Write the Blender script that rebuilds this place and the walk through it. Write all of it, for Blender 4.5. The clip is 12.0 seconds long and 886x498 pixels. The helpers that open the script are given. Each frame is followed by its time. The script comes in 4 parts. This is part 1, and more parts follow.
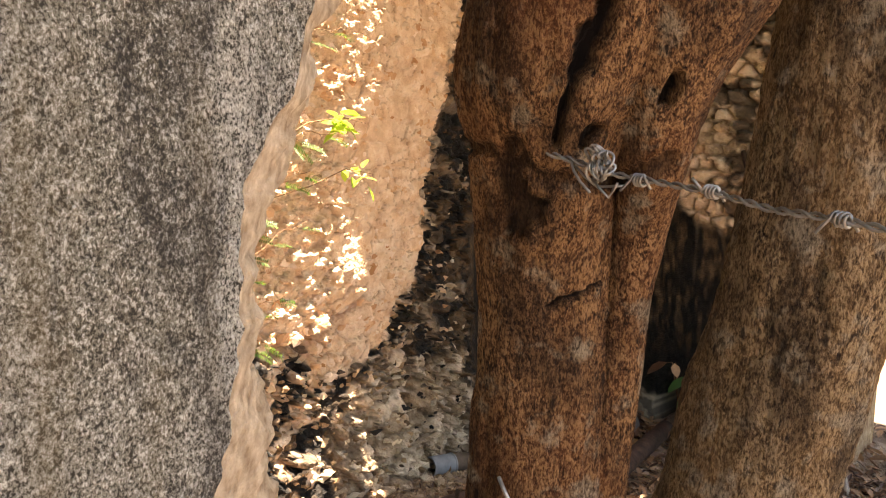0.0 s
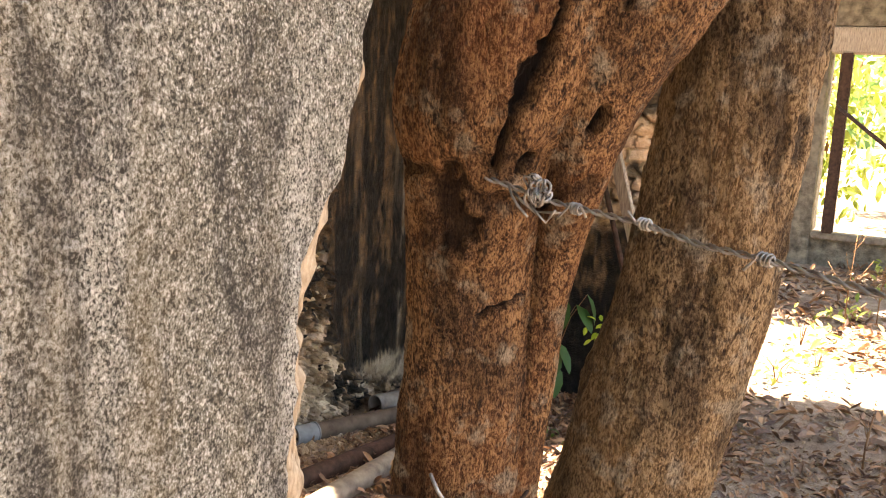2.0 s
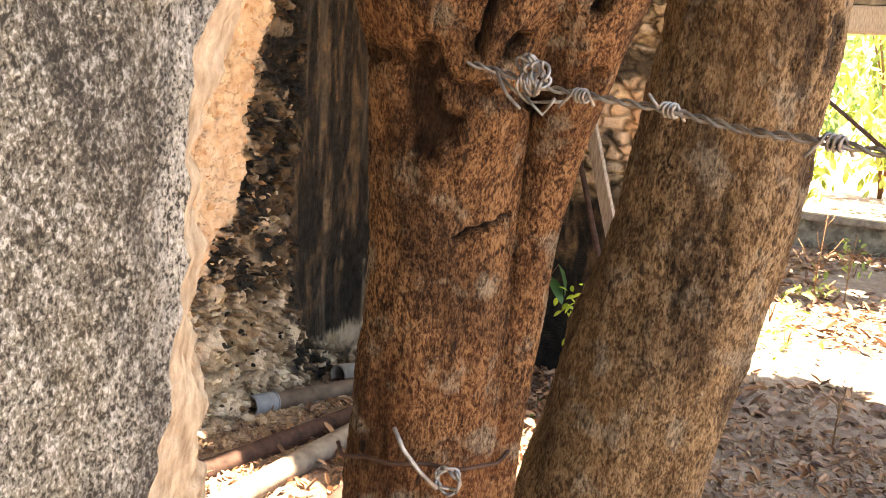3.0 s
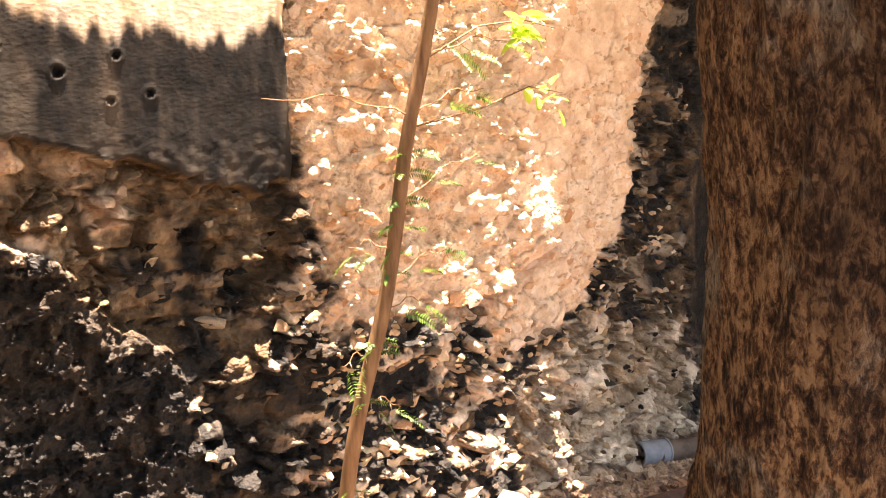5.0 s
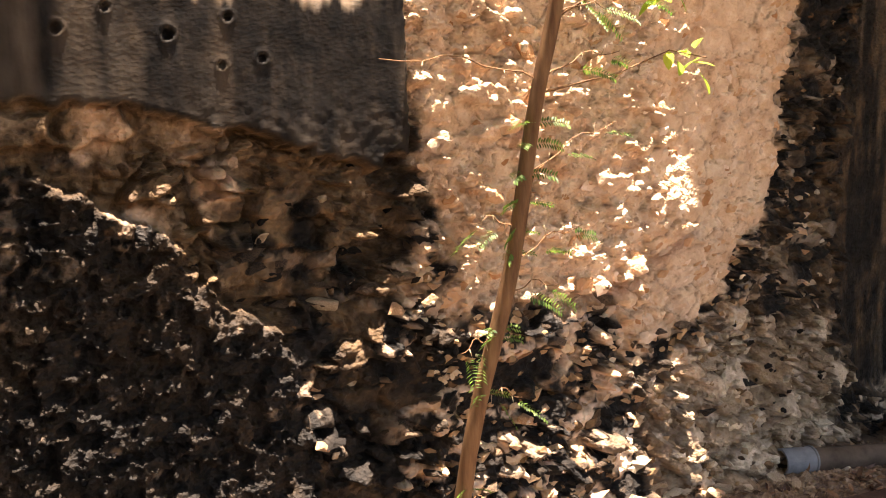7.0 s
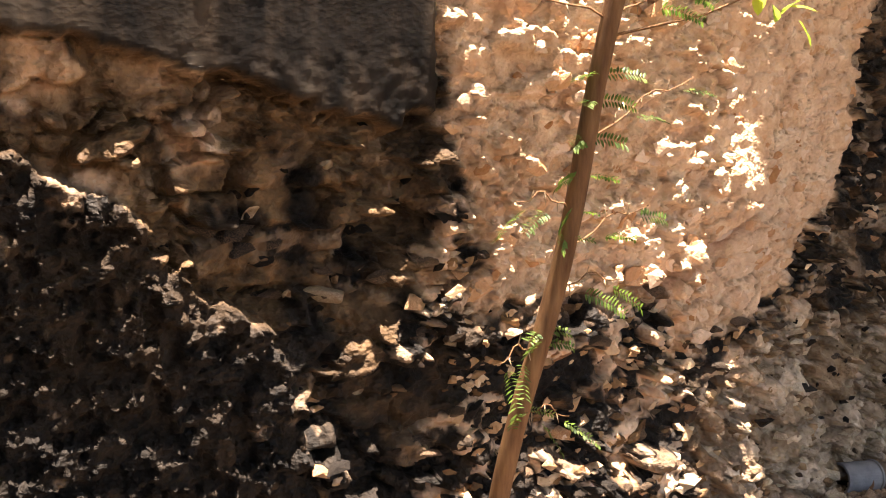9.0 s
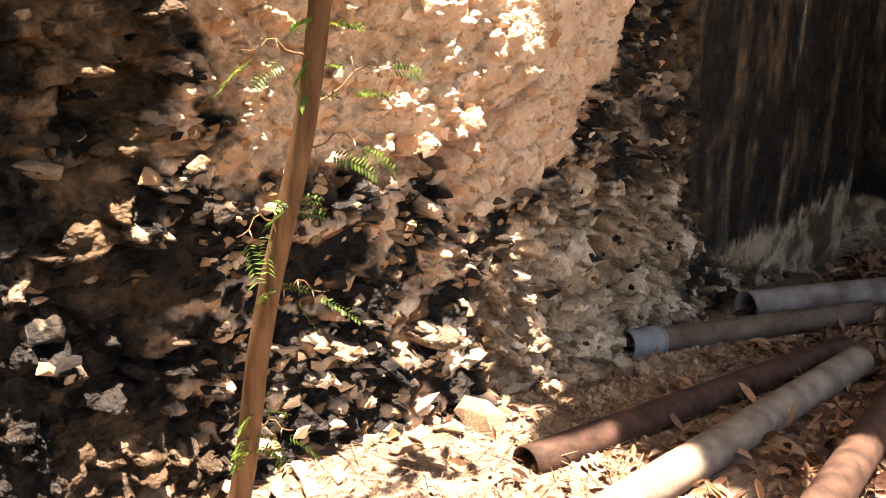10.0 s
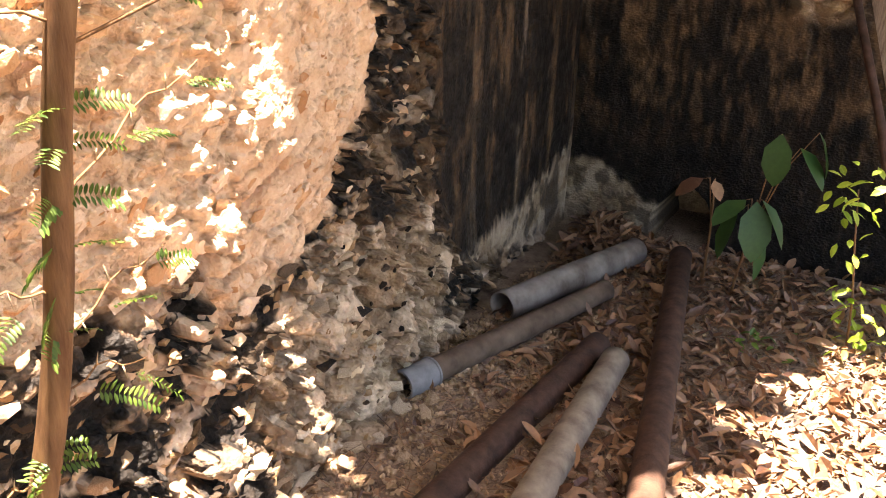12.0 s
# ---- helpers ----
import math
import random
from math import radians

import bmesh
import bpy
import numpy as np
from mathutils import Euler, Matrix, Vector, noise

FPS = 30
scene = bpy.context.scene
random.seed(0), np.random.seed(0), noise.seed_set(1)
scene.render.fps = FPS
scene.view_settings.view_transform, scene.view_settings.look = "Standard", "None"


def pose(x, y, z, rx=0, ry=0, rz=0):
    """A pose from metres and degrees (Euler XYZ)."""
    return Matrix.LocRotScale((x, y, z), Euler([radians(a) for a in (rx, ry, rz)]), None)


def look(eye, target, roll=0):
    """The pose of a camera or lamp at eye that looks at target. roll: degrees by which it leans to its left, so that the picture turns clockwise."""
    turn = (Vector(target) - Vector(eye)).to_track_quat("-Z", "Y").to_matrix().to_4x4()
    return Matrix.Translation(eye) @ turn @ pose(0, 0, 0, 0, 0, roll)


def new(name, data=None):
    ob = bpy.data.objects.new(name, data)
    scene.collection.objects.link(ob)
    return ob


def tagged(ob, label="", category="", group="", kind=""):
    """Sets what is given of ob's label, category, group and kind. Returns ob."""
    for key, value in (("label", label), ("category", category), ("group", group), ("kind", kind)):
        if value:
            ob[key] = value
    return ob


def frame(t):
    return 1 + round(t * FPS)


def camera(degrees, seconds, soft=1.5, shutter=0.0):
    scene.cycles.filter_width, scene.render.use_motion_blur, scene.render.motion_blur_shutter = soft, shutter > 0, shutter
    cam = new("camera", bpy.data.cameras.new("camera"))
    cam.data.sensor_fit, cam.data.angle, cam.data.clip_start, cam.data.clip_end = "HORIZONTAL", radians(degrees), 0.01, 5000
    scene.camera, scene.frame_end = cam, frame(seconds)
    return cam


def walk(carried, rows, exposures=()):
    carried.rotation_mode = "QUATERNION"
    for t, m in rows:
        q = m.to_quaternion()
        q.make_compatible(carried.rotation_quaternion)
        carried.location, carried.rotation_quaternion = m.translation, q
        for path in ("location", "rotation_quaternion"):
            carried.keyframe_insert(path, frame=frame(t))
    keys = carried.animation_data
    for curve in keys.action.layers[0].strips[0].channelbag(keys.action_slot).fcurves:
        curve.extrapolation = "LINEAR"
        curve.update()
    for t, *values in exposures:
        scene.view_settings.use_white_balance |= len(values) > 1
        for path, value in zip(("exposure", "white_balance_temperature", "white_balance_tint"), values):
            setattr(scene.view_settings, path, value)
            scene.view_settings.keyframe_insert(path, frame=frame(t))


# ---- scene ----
cam = camera(52.0, 12.0, soft=1.1)
PATH = [
    (0, (0.155, -0.329, 1.531), (1.695, 0.917, 1.253), 1.0),
    (0.5, (0.191, -0.266, 1.546), (1.786, 0.905, 1.255), 1.2),
    (1, (0.166, -0.269, 1.592), (1.808, 0.828, 1.276), 1.4),
    (1.5, (0.101, -0.251, 1.621), (1.786, 0.773, 1.285), 1.8),
    (2, (0.066, -0.272, 1.592), (1.79, 0.677, 1.235), 2.6),
    (2.5, (0.108, -0.231, 1.556), (1.863, 0.651, 1.181), 4.0),
    (2.7, (0.139, -0.218, 1.535), (1.901, 0.643, 1.141), 4.3),
    (4.3, (0.561, -0.057, 1.366), (2.003, 1.26, 0.935), -0.6),
    (4.5, (0.614, -0.023, 1.353), (1.951, 1.401, 0.922), -0.7),
    (5, (0.668, 0.055, 1.384), (1.858, 1.62, 1.017), -1.1),
    (5.5, (0.701, 0.095, 1.413), (1.864, 1.681, 1.052), -1.4),
    (6, (0.702, 0.093, 1.432), (1.795, 1.729, 1.074), -1.5),
    (6.5, (0.73, 0.177, 1.364), (1.744, 1.862, 1.001), -1.5),
    (7, (0.742, 0.223, 1.302), (1.729, 1.924, 0.937), -1.7),
    (7.2, (0.743, 0.255, 1.273), (1.714, 1.965, 0.907), -1.8),
    (8.8, (0.837, 0.606, 1.23), (1.793, 2.318, 0.834), -1.2),
    (9, (0.885, 0.647, 1.252), (1.887, 2.322, 0.815), -0.2),
    (9.5, (1.003, 0.634, 1.205), (2.13, 2.197, 0.669), 0.4),
    (10, (1.1, 0.656, 1.143), (2.351, 2.079, 0.502), 0.3),
    (10.5, (1.224, 0.808, 1.281), (2.578, 2.102, 0.58), -0.6),
    (11, (1.249, 0.902, 1.388), (2.721, 2.042, 0.658), -0.6),
    (11.5, (1.289, 0.993, 1.497), (2.847, 1.987, 0.733), 0.3),
    (12, (1.287, 1.036, 1.523), (2.871, 1.891, 0.65), 1.0),
]
walk(cam, [(t, look(eye, target, roll)) for t, eye, target, roll in PATH],
     exposures=[(t, s, 7900 if t < 4 else 7550, 15 if t < 4 else 21) for t, s in ((0, 3.45), (1.0, 3.72), (2.7, 4.02), (4.3, 4.38), (4.7, 4.28), (5.2, 3.75), (6.5, 3.14), (9.0, 3.06), (10.5, 3.38), (12, 3.85))])

# ---- light: high tropical sun through gaps cut in added unseen crowns, blue sky ----
SUN = Vector((0.12, -0.047, 0.98)).normalized()
world = bpy.data.worlds.new("sky")
scene.world = world
world.use_nodes = True
sky = world.node_tree.nodes.new("ShaderNodeTexSky")
sky.sky_type = "NISHITA"
sky.sun_disc = False
sky.sun_elevation = math.asin(SUN.z)
sky.sun_rotation = math.atan2(SUN.x, SUN.y)
sky.air_density, sky.dust_density = 1.0, 2.0
back = world.node_tree.nodes["Background"]
world.node_tree.links.new(sky.outputs[0], back.inputs[0])
back.inputs[1].default_value = 0.075
lamp = bpy.data.lights.new("sun", "SUN")
lamp.energy, lamp.angle, lamp.color = 5.0, radians(0.6), (1.0, 0.95, 0.86)
new("sun", lamp).matrix_world = look(SUN * 20, (0, 0, 0))


# ---- materials ----
class Nodes:
    """A short way of building node materials."""

    def __init__(self, name, rough=0.85, spec=0.3):
        self.mat = bpy.data.materials.new(name)
        self.mat.use_nodes = True
        self.tree = self.mat.node_tree
        self.out = self.tree.nodes["Principled BSDF"]
        self.out.inputs["Roughness"].default_value = rough
        self.out.inputs["Specular IOR Level"].default_value = spec

    def put(self, socket, value):
        if hasattr(value, "links"):
            self.tree.links.new(value, socket)
        elif isinstance(value, tuple) and len(value) == 3:
            socket.default_value = (*value, 1.0) if socket.type == "RGBA" else value
        else:
            socket.default_value = value

    def node(self, kind, **inputs):
        n = self.tree.nodes.new(kind)
        for key, value in inputs.items():
            self.put(n.inputs[int(key[1:]) if key[1:].isdigit() else key.replace("_", " ")], value)
        return n

    def where(self, scale=(1, 1, 1), turn=(0, 0, 0)):
        geo = self.tree.nodes.new("ShaderNodeNewGeometry")
        m = self.node("ShaderNodeMapping", Vector=geo.outputs["Position"], Scale=scale)
        m.inputs["Rotation"].default_value = turn
        return m.outputs[0]

    def local(self, scale=(1, 1, 1)):
        co = self.tree.nodes.new("ShaderNodeTexCoord")
        return self.node("ShaderNodeMapping", Vector=co.outputs["Object"], Scale=scale).outputs[0]

    def noise(self, scale, where=None, detail=5.0, rough=0.6, warp=0.0):
        return self.node("ShaderNodeTexNoise", Vector=where if where is not None else self.where(), Scale=scale, Detail=detail, Roughness=rough, Distortion=warp).outputs["Fac"]

    def cells(self, scale, where=None, feature="F1"):
        n = self.node("ShaderNodeTexVoronoi", Vector=where if where is not None else self.where(), Scale=scale)
        n.feature = feature
        return n.outputs[0]

    def ramp(self, fac, *stops):
        n = self.node("ShaderNodeValToRGB", Fac=fac)
        while len(n.color_ramp.elements) < len(stops):
            n.color_ramp.elements.new(0.5)
        for e, (at, col) in zip(n.color_ramp.elements, stops):
            e.position = at
            e.color = (*col, 1) if isinstance(col, tuple) else (col, col, col, 1)
        return n.outputs[0]

    def mix(self, fac, a, b, blend="MIX"):
        n = self.tree.nodes.new("ShaderNodeMix")
        n.data_type, n.blend_type = "RGBA", blend
        for i, v in ((0, fac), (6, a), (7, b)):
            self.put(n.inputs[i], v)
        return n.outputs[2]

    def math(self, op, a, b=0.5):
        n = self.tree.nodes.new("ShaderNodeMath")
        n.operation = op
        self.put(n.inputs[0], a), self.put(n.inputs[1], b)
        return n.outputs[0]

    def attr(self, name):
        n = self.tree.nodes.new("ShaderNodeAttribute")
        n.attribute_name = name
        return n.outputs["Fac"]

    def random(self):
        return self.tree.nodes.new("ShaderNodeObjectInfo").outputs["Random"]

    def island(self):
        return self.tree.nodes.new("ShaderNodeNewGeometry").outputs["Random Per Island"]

    def finish(self, colour, height=None, depth=0.01, rough=None, strength=1.0):
        self.put(self.out.inputs["Base Color"], colour)
        if rough is not None:
            self.put(self.out.inputs["Roughness"], rough)
        if height is not None:
            b = self.node("ShaderNodeBump", Height=height, Distance=depth, Strength=strength)
            self.tree.links.new(b.outputs[0], self.out.inputs["Normal"])
        return self.mat


def masonry_material():
    """Limestone rubble and lime plaster, in part under black mould; the wall's own marks tell which."""
    n = Nodes("limestone masonry")
    mid, fine = n.noise(17.0), n.noise(140.0, detail=3)
    ochre = n.ramp(mid, (0.3, (0.48, 0.24, 0.11)), (0.5, (0.66, 0.39, 0.215)), (0.7, (0.78, 0.55, 0.36)))
    pale = n.ramp(mid, (0.3, (0.17, 0.10, 0.055)), (0.55, (0.40, 0.28, 0.165)), (0.75, (0.60, 0.47, 0.31)))
    base = n.mix(n.attr("warm"), pale, ochre)
    base = n.mix(n.attr("tone"), base, n.mix(0.45, base, (0.78, 0.66, 0.52)))
    cream = n.ramp(n.noise(6.0, n.where((3, 3, 0.6))), (0.35, (0.52, 0.36, 0.23)), (0.6, (0.66, 0.53, 0.40)))
    base = n.mix(n.attr("plaster"), base, cream)
    # Joints take a browner tint, with crevice shade painted into the same colour.
    base = n.mix(n.attr("joint_shade"), base, n.mix(0.6, base, (0.09, 0.05, 0.025)))
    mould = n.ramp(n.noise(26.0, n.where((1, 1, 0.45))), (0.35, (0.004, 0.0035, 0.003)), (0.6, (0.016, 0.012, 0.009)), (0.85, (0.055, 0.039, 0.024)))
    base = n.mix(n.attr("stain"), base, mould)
    base = n.mix(n.math("MULTIPLY", n.attr("rust"), 0.8), base, n.ramp(mid, (0.32, (0.045, 0.024, 0.010)), (0.7, (0.27, 0.165, 0.085))))
    rough = n.mix(n.attr("stain"), (0.9, 0.9, 0.9), n.ramp(mid, (0.35, 0.55), (0.7, 0.9)))
    facets = n.math("MULTIPLY", n.cells(75.0, n.where((1, 1, 1.4))), 0.6)
    height = n.math("ADD", n.math("MULTIPLY", fine, 0.45), n.math("ADD", n.noise(45.0), facets))
    height = n.math("MULTIPLY", height, n.math("SUBTRACT", 1.0, n.math("MULTIPLY", n.attr("plaster"), 0.96)))
    height = n.math("MULTIPLY", height, n.math("SUBTRACT", 1.0, n.math("MULTIPLY", n.attr("warm"), 0.45)))
    n.put(n.out.inputs["Specular IOR Level"], n.math("ADD", 0.08, n.math("MULTIPLY", n.attr("stain"), 0.09)))
    return n.finish(base, height, 0.016, rough, 0.9)


def stone_material(name, a, b, c, scale=30.0):
    n = Nodes(name)
    w = n.local()
    mid = n.noise(scale, w)
    col = n.ramp(n.math("ADD", n.math("MULTIPLY", mid, 0.7), n.math("MULTIPLY", n.random(), 0.35)), (0.3, a), (0.5, b), (0.72, c))
    return n.finish(col, n.math("ADD", mid, n.math("MULTIPLY", n.noise(150.0, w), 0.4)), 0.008, 0.9)


def grey_render_material():
    """Weathered grey cement render with coarse pale grains, lichen-brown tints and dark rain streaks."""
    n = Nodes("weathered cement render", spec=0.45)
    w = n.where((1, 1, 0.75), (0, 0.25, 0))
    grit = n.noise(680.0, w, detail=4, rough=0.7, warp=0.4)
    lumps = n.noise(150.0, n.where(), detail=3, rough=0.6)
    both = n.math("ADD", n.math("MULTIPLY", grit, 0.75), n.math("MULTIPLY", lumps, 0.25))
    tint = n.ramp(n.noise(10.0, n.where((1, 1, 0.4)), detail=6), (0.32, (0.23, 0.205, 0.145)), (0.5, (0.42, 0.395, 0.325)), (0.68, (0.60, 0.575, 0.50)))
    col = n.mix(n.ramp(both, (0.43, 1.0), (0.50, 0.0)), tint, (0.04, 0.033, 0.022))
    col = n.mix(n.ramp(both, (0.53, 0.0), (0.60, 1.0)), col, (0.86, 0.84, 0.78))
    brown = n.noise(8.0, n.where((2.6, 2.6, 0.3)), detail=4)
    col = n.mix(n.ramp(brown, (0.52, 0.0), (0.66, 0.6)), col, n.mix(0.6, col, (0.22, 0.16, 0.07)))
    streak = n.noise(6.0, n.where((3.0, 3.0, 0.7), (0, 0.06, 0)), detail=7, rough=0.7, warp=0.5)
    col = n.mix(n.ramp(streak, (0.50, 0.0), (0.60, 0.95)), col, n.mix(n.ramp(both, (0.42, 0.95), (0.60, 0.5)), col, (0.025, 0.02, 0.016)))
    height = n.math("ADD", grit, n.math("MULTIPLY", lumps, 0.7))
    return n.finish(col, height, 0.011, 0.65, 1.0)


def bark_material(name, dark, mid, light, red, scale=1.0):
    """Small loose flakes over a corky ground, in patches of grey, tan and red, with wet dark runs."""
    n = Nodes(name, spec=0.15)
    w = n.where((1, 1, 0.42))
    flakes = n.noise(470.0 * scale, w, detail=5, rough=0.72, warp=0.5)
    plates = n.noise(95.0 * scale, n.where((1, 1, 0.6)), detail=4, rough=0.6, warp=1.4)
    tone = n.math("ADD", n.math("MULTIPLY", flakes, 0.62), n.math("MULTIPLY", plates, 0.38))
    col = n.ramp(tone, (0.40, dark), (0.48, mid), (0.565, light))
    col = n.mix(n.ramp(n.noise(7.0, n.where((1, 1, 0.45), (0.3, 0, 0)), detail=4), (0.44, 0.0), (0.62, 0.75)), col, n.mix(0.5, col, red))
    col = n.mix(n.ramp(n.noise(13.0, n.where((1, 1, 0.5)), detail=5), (0.46, 0.0), (0.62, 0.9)), col, n.mix(0.7, col, (0.016, 0.008, 0.004)))
    grey = n.noise(19.0, n.where((1, 1, 1.2)), detail=4)
    col = n.mix(n.ramp(grey, (0.55, 0.0), (0.66, 0.75)), col, n.ramp(tone, (0.40, (0.05, 0.035, 0.022)), (0.58, (0.46, 0.37, 0.26))))
    col = n.mix(n.ramp(n.cells(38.0, n.where((1, 1, 0.35))), (0.07, 0.85), (0.13, 0.0)), col, (0.014, 0.007, 0.004))
    # Crack shade and dark flecks, both painted into the bark colour.
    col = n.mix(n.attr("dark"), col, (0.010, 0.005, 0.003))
    height = n.math("ADD", n.math("ADD", flakes, n.math("MULTIPLY", plates, 1.1)), n.math("MULTIPLY", n.noise(30.0, w), 0.9))
    return n.finish(col, height, 0.013, 0.8, 1.0)


def plain_material(name, a, b, scale=20.0, rough=0.7, spec=0.3, metal=0.0, bump=0.003, stretch=(1, 1, 1)):
    n = Nodes(name, spec=spec)
    w = n.local(stretch)
    mid = n.noise(scale, w)
    n.out.inputs["Metallic"].default_value = metal
    col = n.ramp(mid, (0.3, a), (0.7, b))
    return n.finish(col, n.math("ADD", mid, n.math("MULTIPLY", n.noise(scale * 6, w), 0.5)), bump, rough)


def leaf_material(name, a, b, thin_share=0.4, by_island=True):
    n = Nodes(name, rough=0.5, spec=0.4)
    pick = n.island() if by_island else n.random()
    col = n.ramp(n.math("ADD", n.math("MULTIPLY", pick, 0.6), n.math("MULTIPLY", n.noise(60.0, n.where()), 0.4)), (0.25, a), (0.75, b))
    n.put(n.out.inputs["Base Color"], col)
    if thin_share:
        thin = n.node("ShaderNodeBsdfTranslucent", Color=col)
        both = n.node("ShaderNodeMixShader", _0=thin_share, _1=n.out.outputs[0], _2=thin.outputs[0])
        n.tree.links.new(both.outputs[0], n.tree.nodes["Material Output"].inputs["Surface"])
    return n.mat


def ground_material():
    n = Nodes("dusty earth with crumbs of leaf")
    big, mid, fine = n.noise(1.3), n.noise(14.0), n.noise(120.0, detail=6, rough=0.7)
    col = n.ramp(mid, (0.3, (0.07, 0.042, 0.027)), (0.5, (0.17, 0.115, 0.08)), (0.72, (0.32, 0.25, 0.185)))
    col = n.mix(n.ramp(fine, (0.45, 0.0), (0.62, 1.0)), col, n.ramp(big, (0.35, (0.20, 0.125, 0.08)), (0.65, (0.36, 0.29, 0.22))))
    return n.finish(col, n.math("ADD", fine, mid), 0.012, 0.92)


MASONRY = masonry_material()
OCHRE = stone_material("ochre limestone", (0.36, 0.17, 0.08), (0.58, 0.35, 0.19), (0.74, 0.54, 0.38))
def facing_material(name, *stops):
    """Small stones of a wall face, each of its own tint."""
    n = Nodes(name, spec=0.08)
    mid = n.noise(40.0)
    col = n.ramp(n.math("ADD", n.math("MULTIPLY", mid, 0.35), n.math("MULTIPLY", n.island(), 0.7)), *stops)
    return n.finish(col, n.math("ADD", mid, n.math("MULTIPLY", n.noise(170.0), 0.5)), 0.008, 0.92)


FACING = facing_material("ochre facing stones", (0.2, (0.36, 0.17, 0.075)), (0.45, (0.60, 0.36, 0.20)), (0.65, (0.56, 0.40, 0.28)), (0.85, (0.76, 0.56, 0.40)))
CHIPS = facing_material("sooty and pale rubble chips", (0.2, (0.006, 0.005, 0.004)), (0.62, (0.022, 0.015, 0.010)), (0.76, (0.14, 0.08, 0.04)), (0.92, (0.58, 0.46, 0.32)))
CHIPS_MIX = facing_material("mixed rubble chips", (0.2, (0.05, 0.03, 0.018)), (0.36, (0.17, 0.10, 0.05)), (0.6, (0.38, 0.235, 0.125)), (0.85, (0.62, 0.47, 0.31)))
PALE = stone_material("pale limestone", (0.20, 0.125, 0.07), (0.42, 0.30, 0.19), (0.66, 0.54, 0.38))
SOOT = stone_material("mould-blackened limestone", (0.006, 0.005, 0.004), (0.022, 0.016, 0.012), (0.20, 0.13, 0.08))
RENDER = grey_render_material()
MORTAR = plain_material("tan lime mortar with crumbs", (0.24, 0.165, 0.10), (0.62, 0.50, 0.36), 90.0, 0.95, bump=0.006)
BARK_A = bark_material("flaky red-brown bark", (0.016, 0.007, 0.003), (0.135, 0.059, 0.023), (0.43, 0.235, 0.108), (0.18, 0.052, 0.014))
BARK_B = bark_material("tan bark with dark flecks", (0.022, 0.011, 0.005), (0.17, 0.10, 0.045), (0.46, 0.31, 0.17), (0.17, 0.085, 0.03), 0.8)
BARK_S = plain_material("thin brown bark", (0.09, 0.038, 0.015), (0.25, 0.135, 0.06), 40.0, 0.8, stretch=(1, 1, 0.15))
THORN = plain_material("pale thorn wood", (0.28, 0.19, 0.11), (0.50, 0.38, 0.24), 40.0, 0.7)
PVC = plain_material("dusty grey plastic", (0.075, 0.055, 0.04), (0.25, 0.215, 0.18), 9.0, 0.75)
PVC_OLD = plain_material("brown-stained grey plastic", (0.045, 0.026, 0.015), (0.14, 0.098, 0.066), 11.0, 0.85)
PVC_END = plain_material("blue-grey plastic", (0.10, 0.10, 0.10), (0.21, 0.21, 0.205), 14.0, 0.7)
CEMENT_PIPE = plain_material("dirty pale fibre cement", (0.085, 0.062, 0.045), (0.23, 0.185, 0.135), 14.0, 0.9)
RUST = plain_material("rusted iron", (0.02, 0.010, 0.006), (0.08, 0.04, 0.025), 22.0, 0.8, metal=0.2)
WIRE = plain_material("weathered galvanised wire", (0.12, 0.10, 0.085), (0.40, 0.38, 0.35), 60.0, 0.5, 0.5, metal=0.7, bump=0.0005)
OLD_WOOD = plain_material("grey weathered wood", (0.17, 0.13, 0.10), (0.42, 0.35, 0.28), 20.0, 0.85, stretch=(6, 6, 0.7))
OLD_STONE = plain_material("weathered dark stone", (0.05, 0.04, 0.028), (0.24, 0.20, 0.145), 9.0, 0.92, bump=0.03)
GROUND = ground_material()
LITTER = leaf_material("dry brown leaves", (0.055, 0.022, 0.010), (0.32, 0.175, 0.09), 0.12)
LITTER_ONE = leaf_material("single dry leaf", (0.08, 0.034, 0.016), (0.36, 0.21, 0.115), 0.12, False)
GREEN = leaf_material("dark green leaf", (0.018, 0.055, 0.014), (0.05, 0.12, 0.03), 0.3)
BRIGHT = leaf_material("yellow-green leaf", (0.22, 0.34, 0.03), (0.48, 0.58, 0.08), 0.55)
FERNY = leaf_material("small green leaflets", (0.04, 0.085, 0.014), (0.13, 0.21, 0.035), 0.45)
CROWN = leaf_material("sunlit crown leaves", (0.04, 0.09, 0.02), (0.12, 0.22, 0.05), 0.35)


# ---- mesh helpers ----
def mesh_object(name, verts, faces, material, parent=None, smooth=False, label=""):
    me = bpy.data.meshes.new(name)
    me.from_pydata([tuple(v) for v in verts], [], faces)
    me.materials.append(material)
    if smooth:
        me.shade_smooth()
    ob = new(name, me)
    ob.parent = parent
    return tagged(ob, label)


def part(name, bm, material, parent=None, label="", smooth=False):
    me = bpy.data.meshes.new(name)
    bm.to_mesh(me)
    bm.free()
    me.materials.append(material)
    if smooth:
        me.shade_smooth()
    ob = new(name, me)
    ob.parent = parent
    return tagged(ob, label)


def chance(ix, iy, seed):
    v = np.sin(ix * 127.1 + iy * 311.7 + seed * 74.7) * 43758.5453
    return v - np.floor(v)


def soft(x, y, seed=0):
    """Smooth noise, 0 to 1, one bump a unit."""
    ix, iy = np.floor(x), np.floor(y)
    fx, fy = x - ix, y - iy
    fx, fy = fx * fx * (3 - 2 * fx), fy * fy * (3 - 2 * fy)
    a, b = chance(ix, iy, seed), chance(ix + 1, iy, seed)
    c, d = chance(ix, iy + 1, seed), chance(ix + 1, iy + 1, seed)
    return (a + (b - a) * fx) * (1 - fy) + (c + (d - c) * fx) * fy


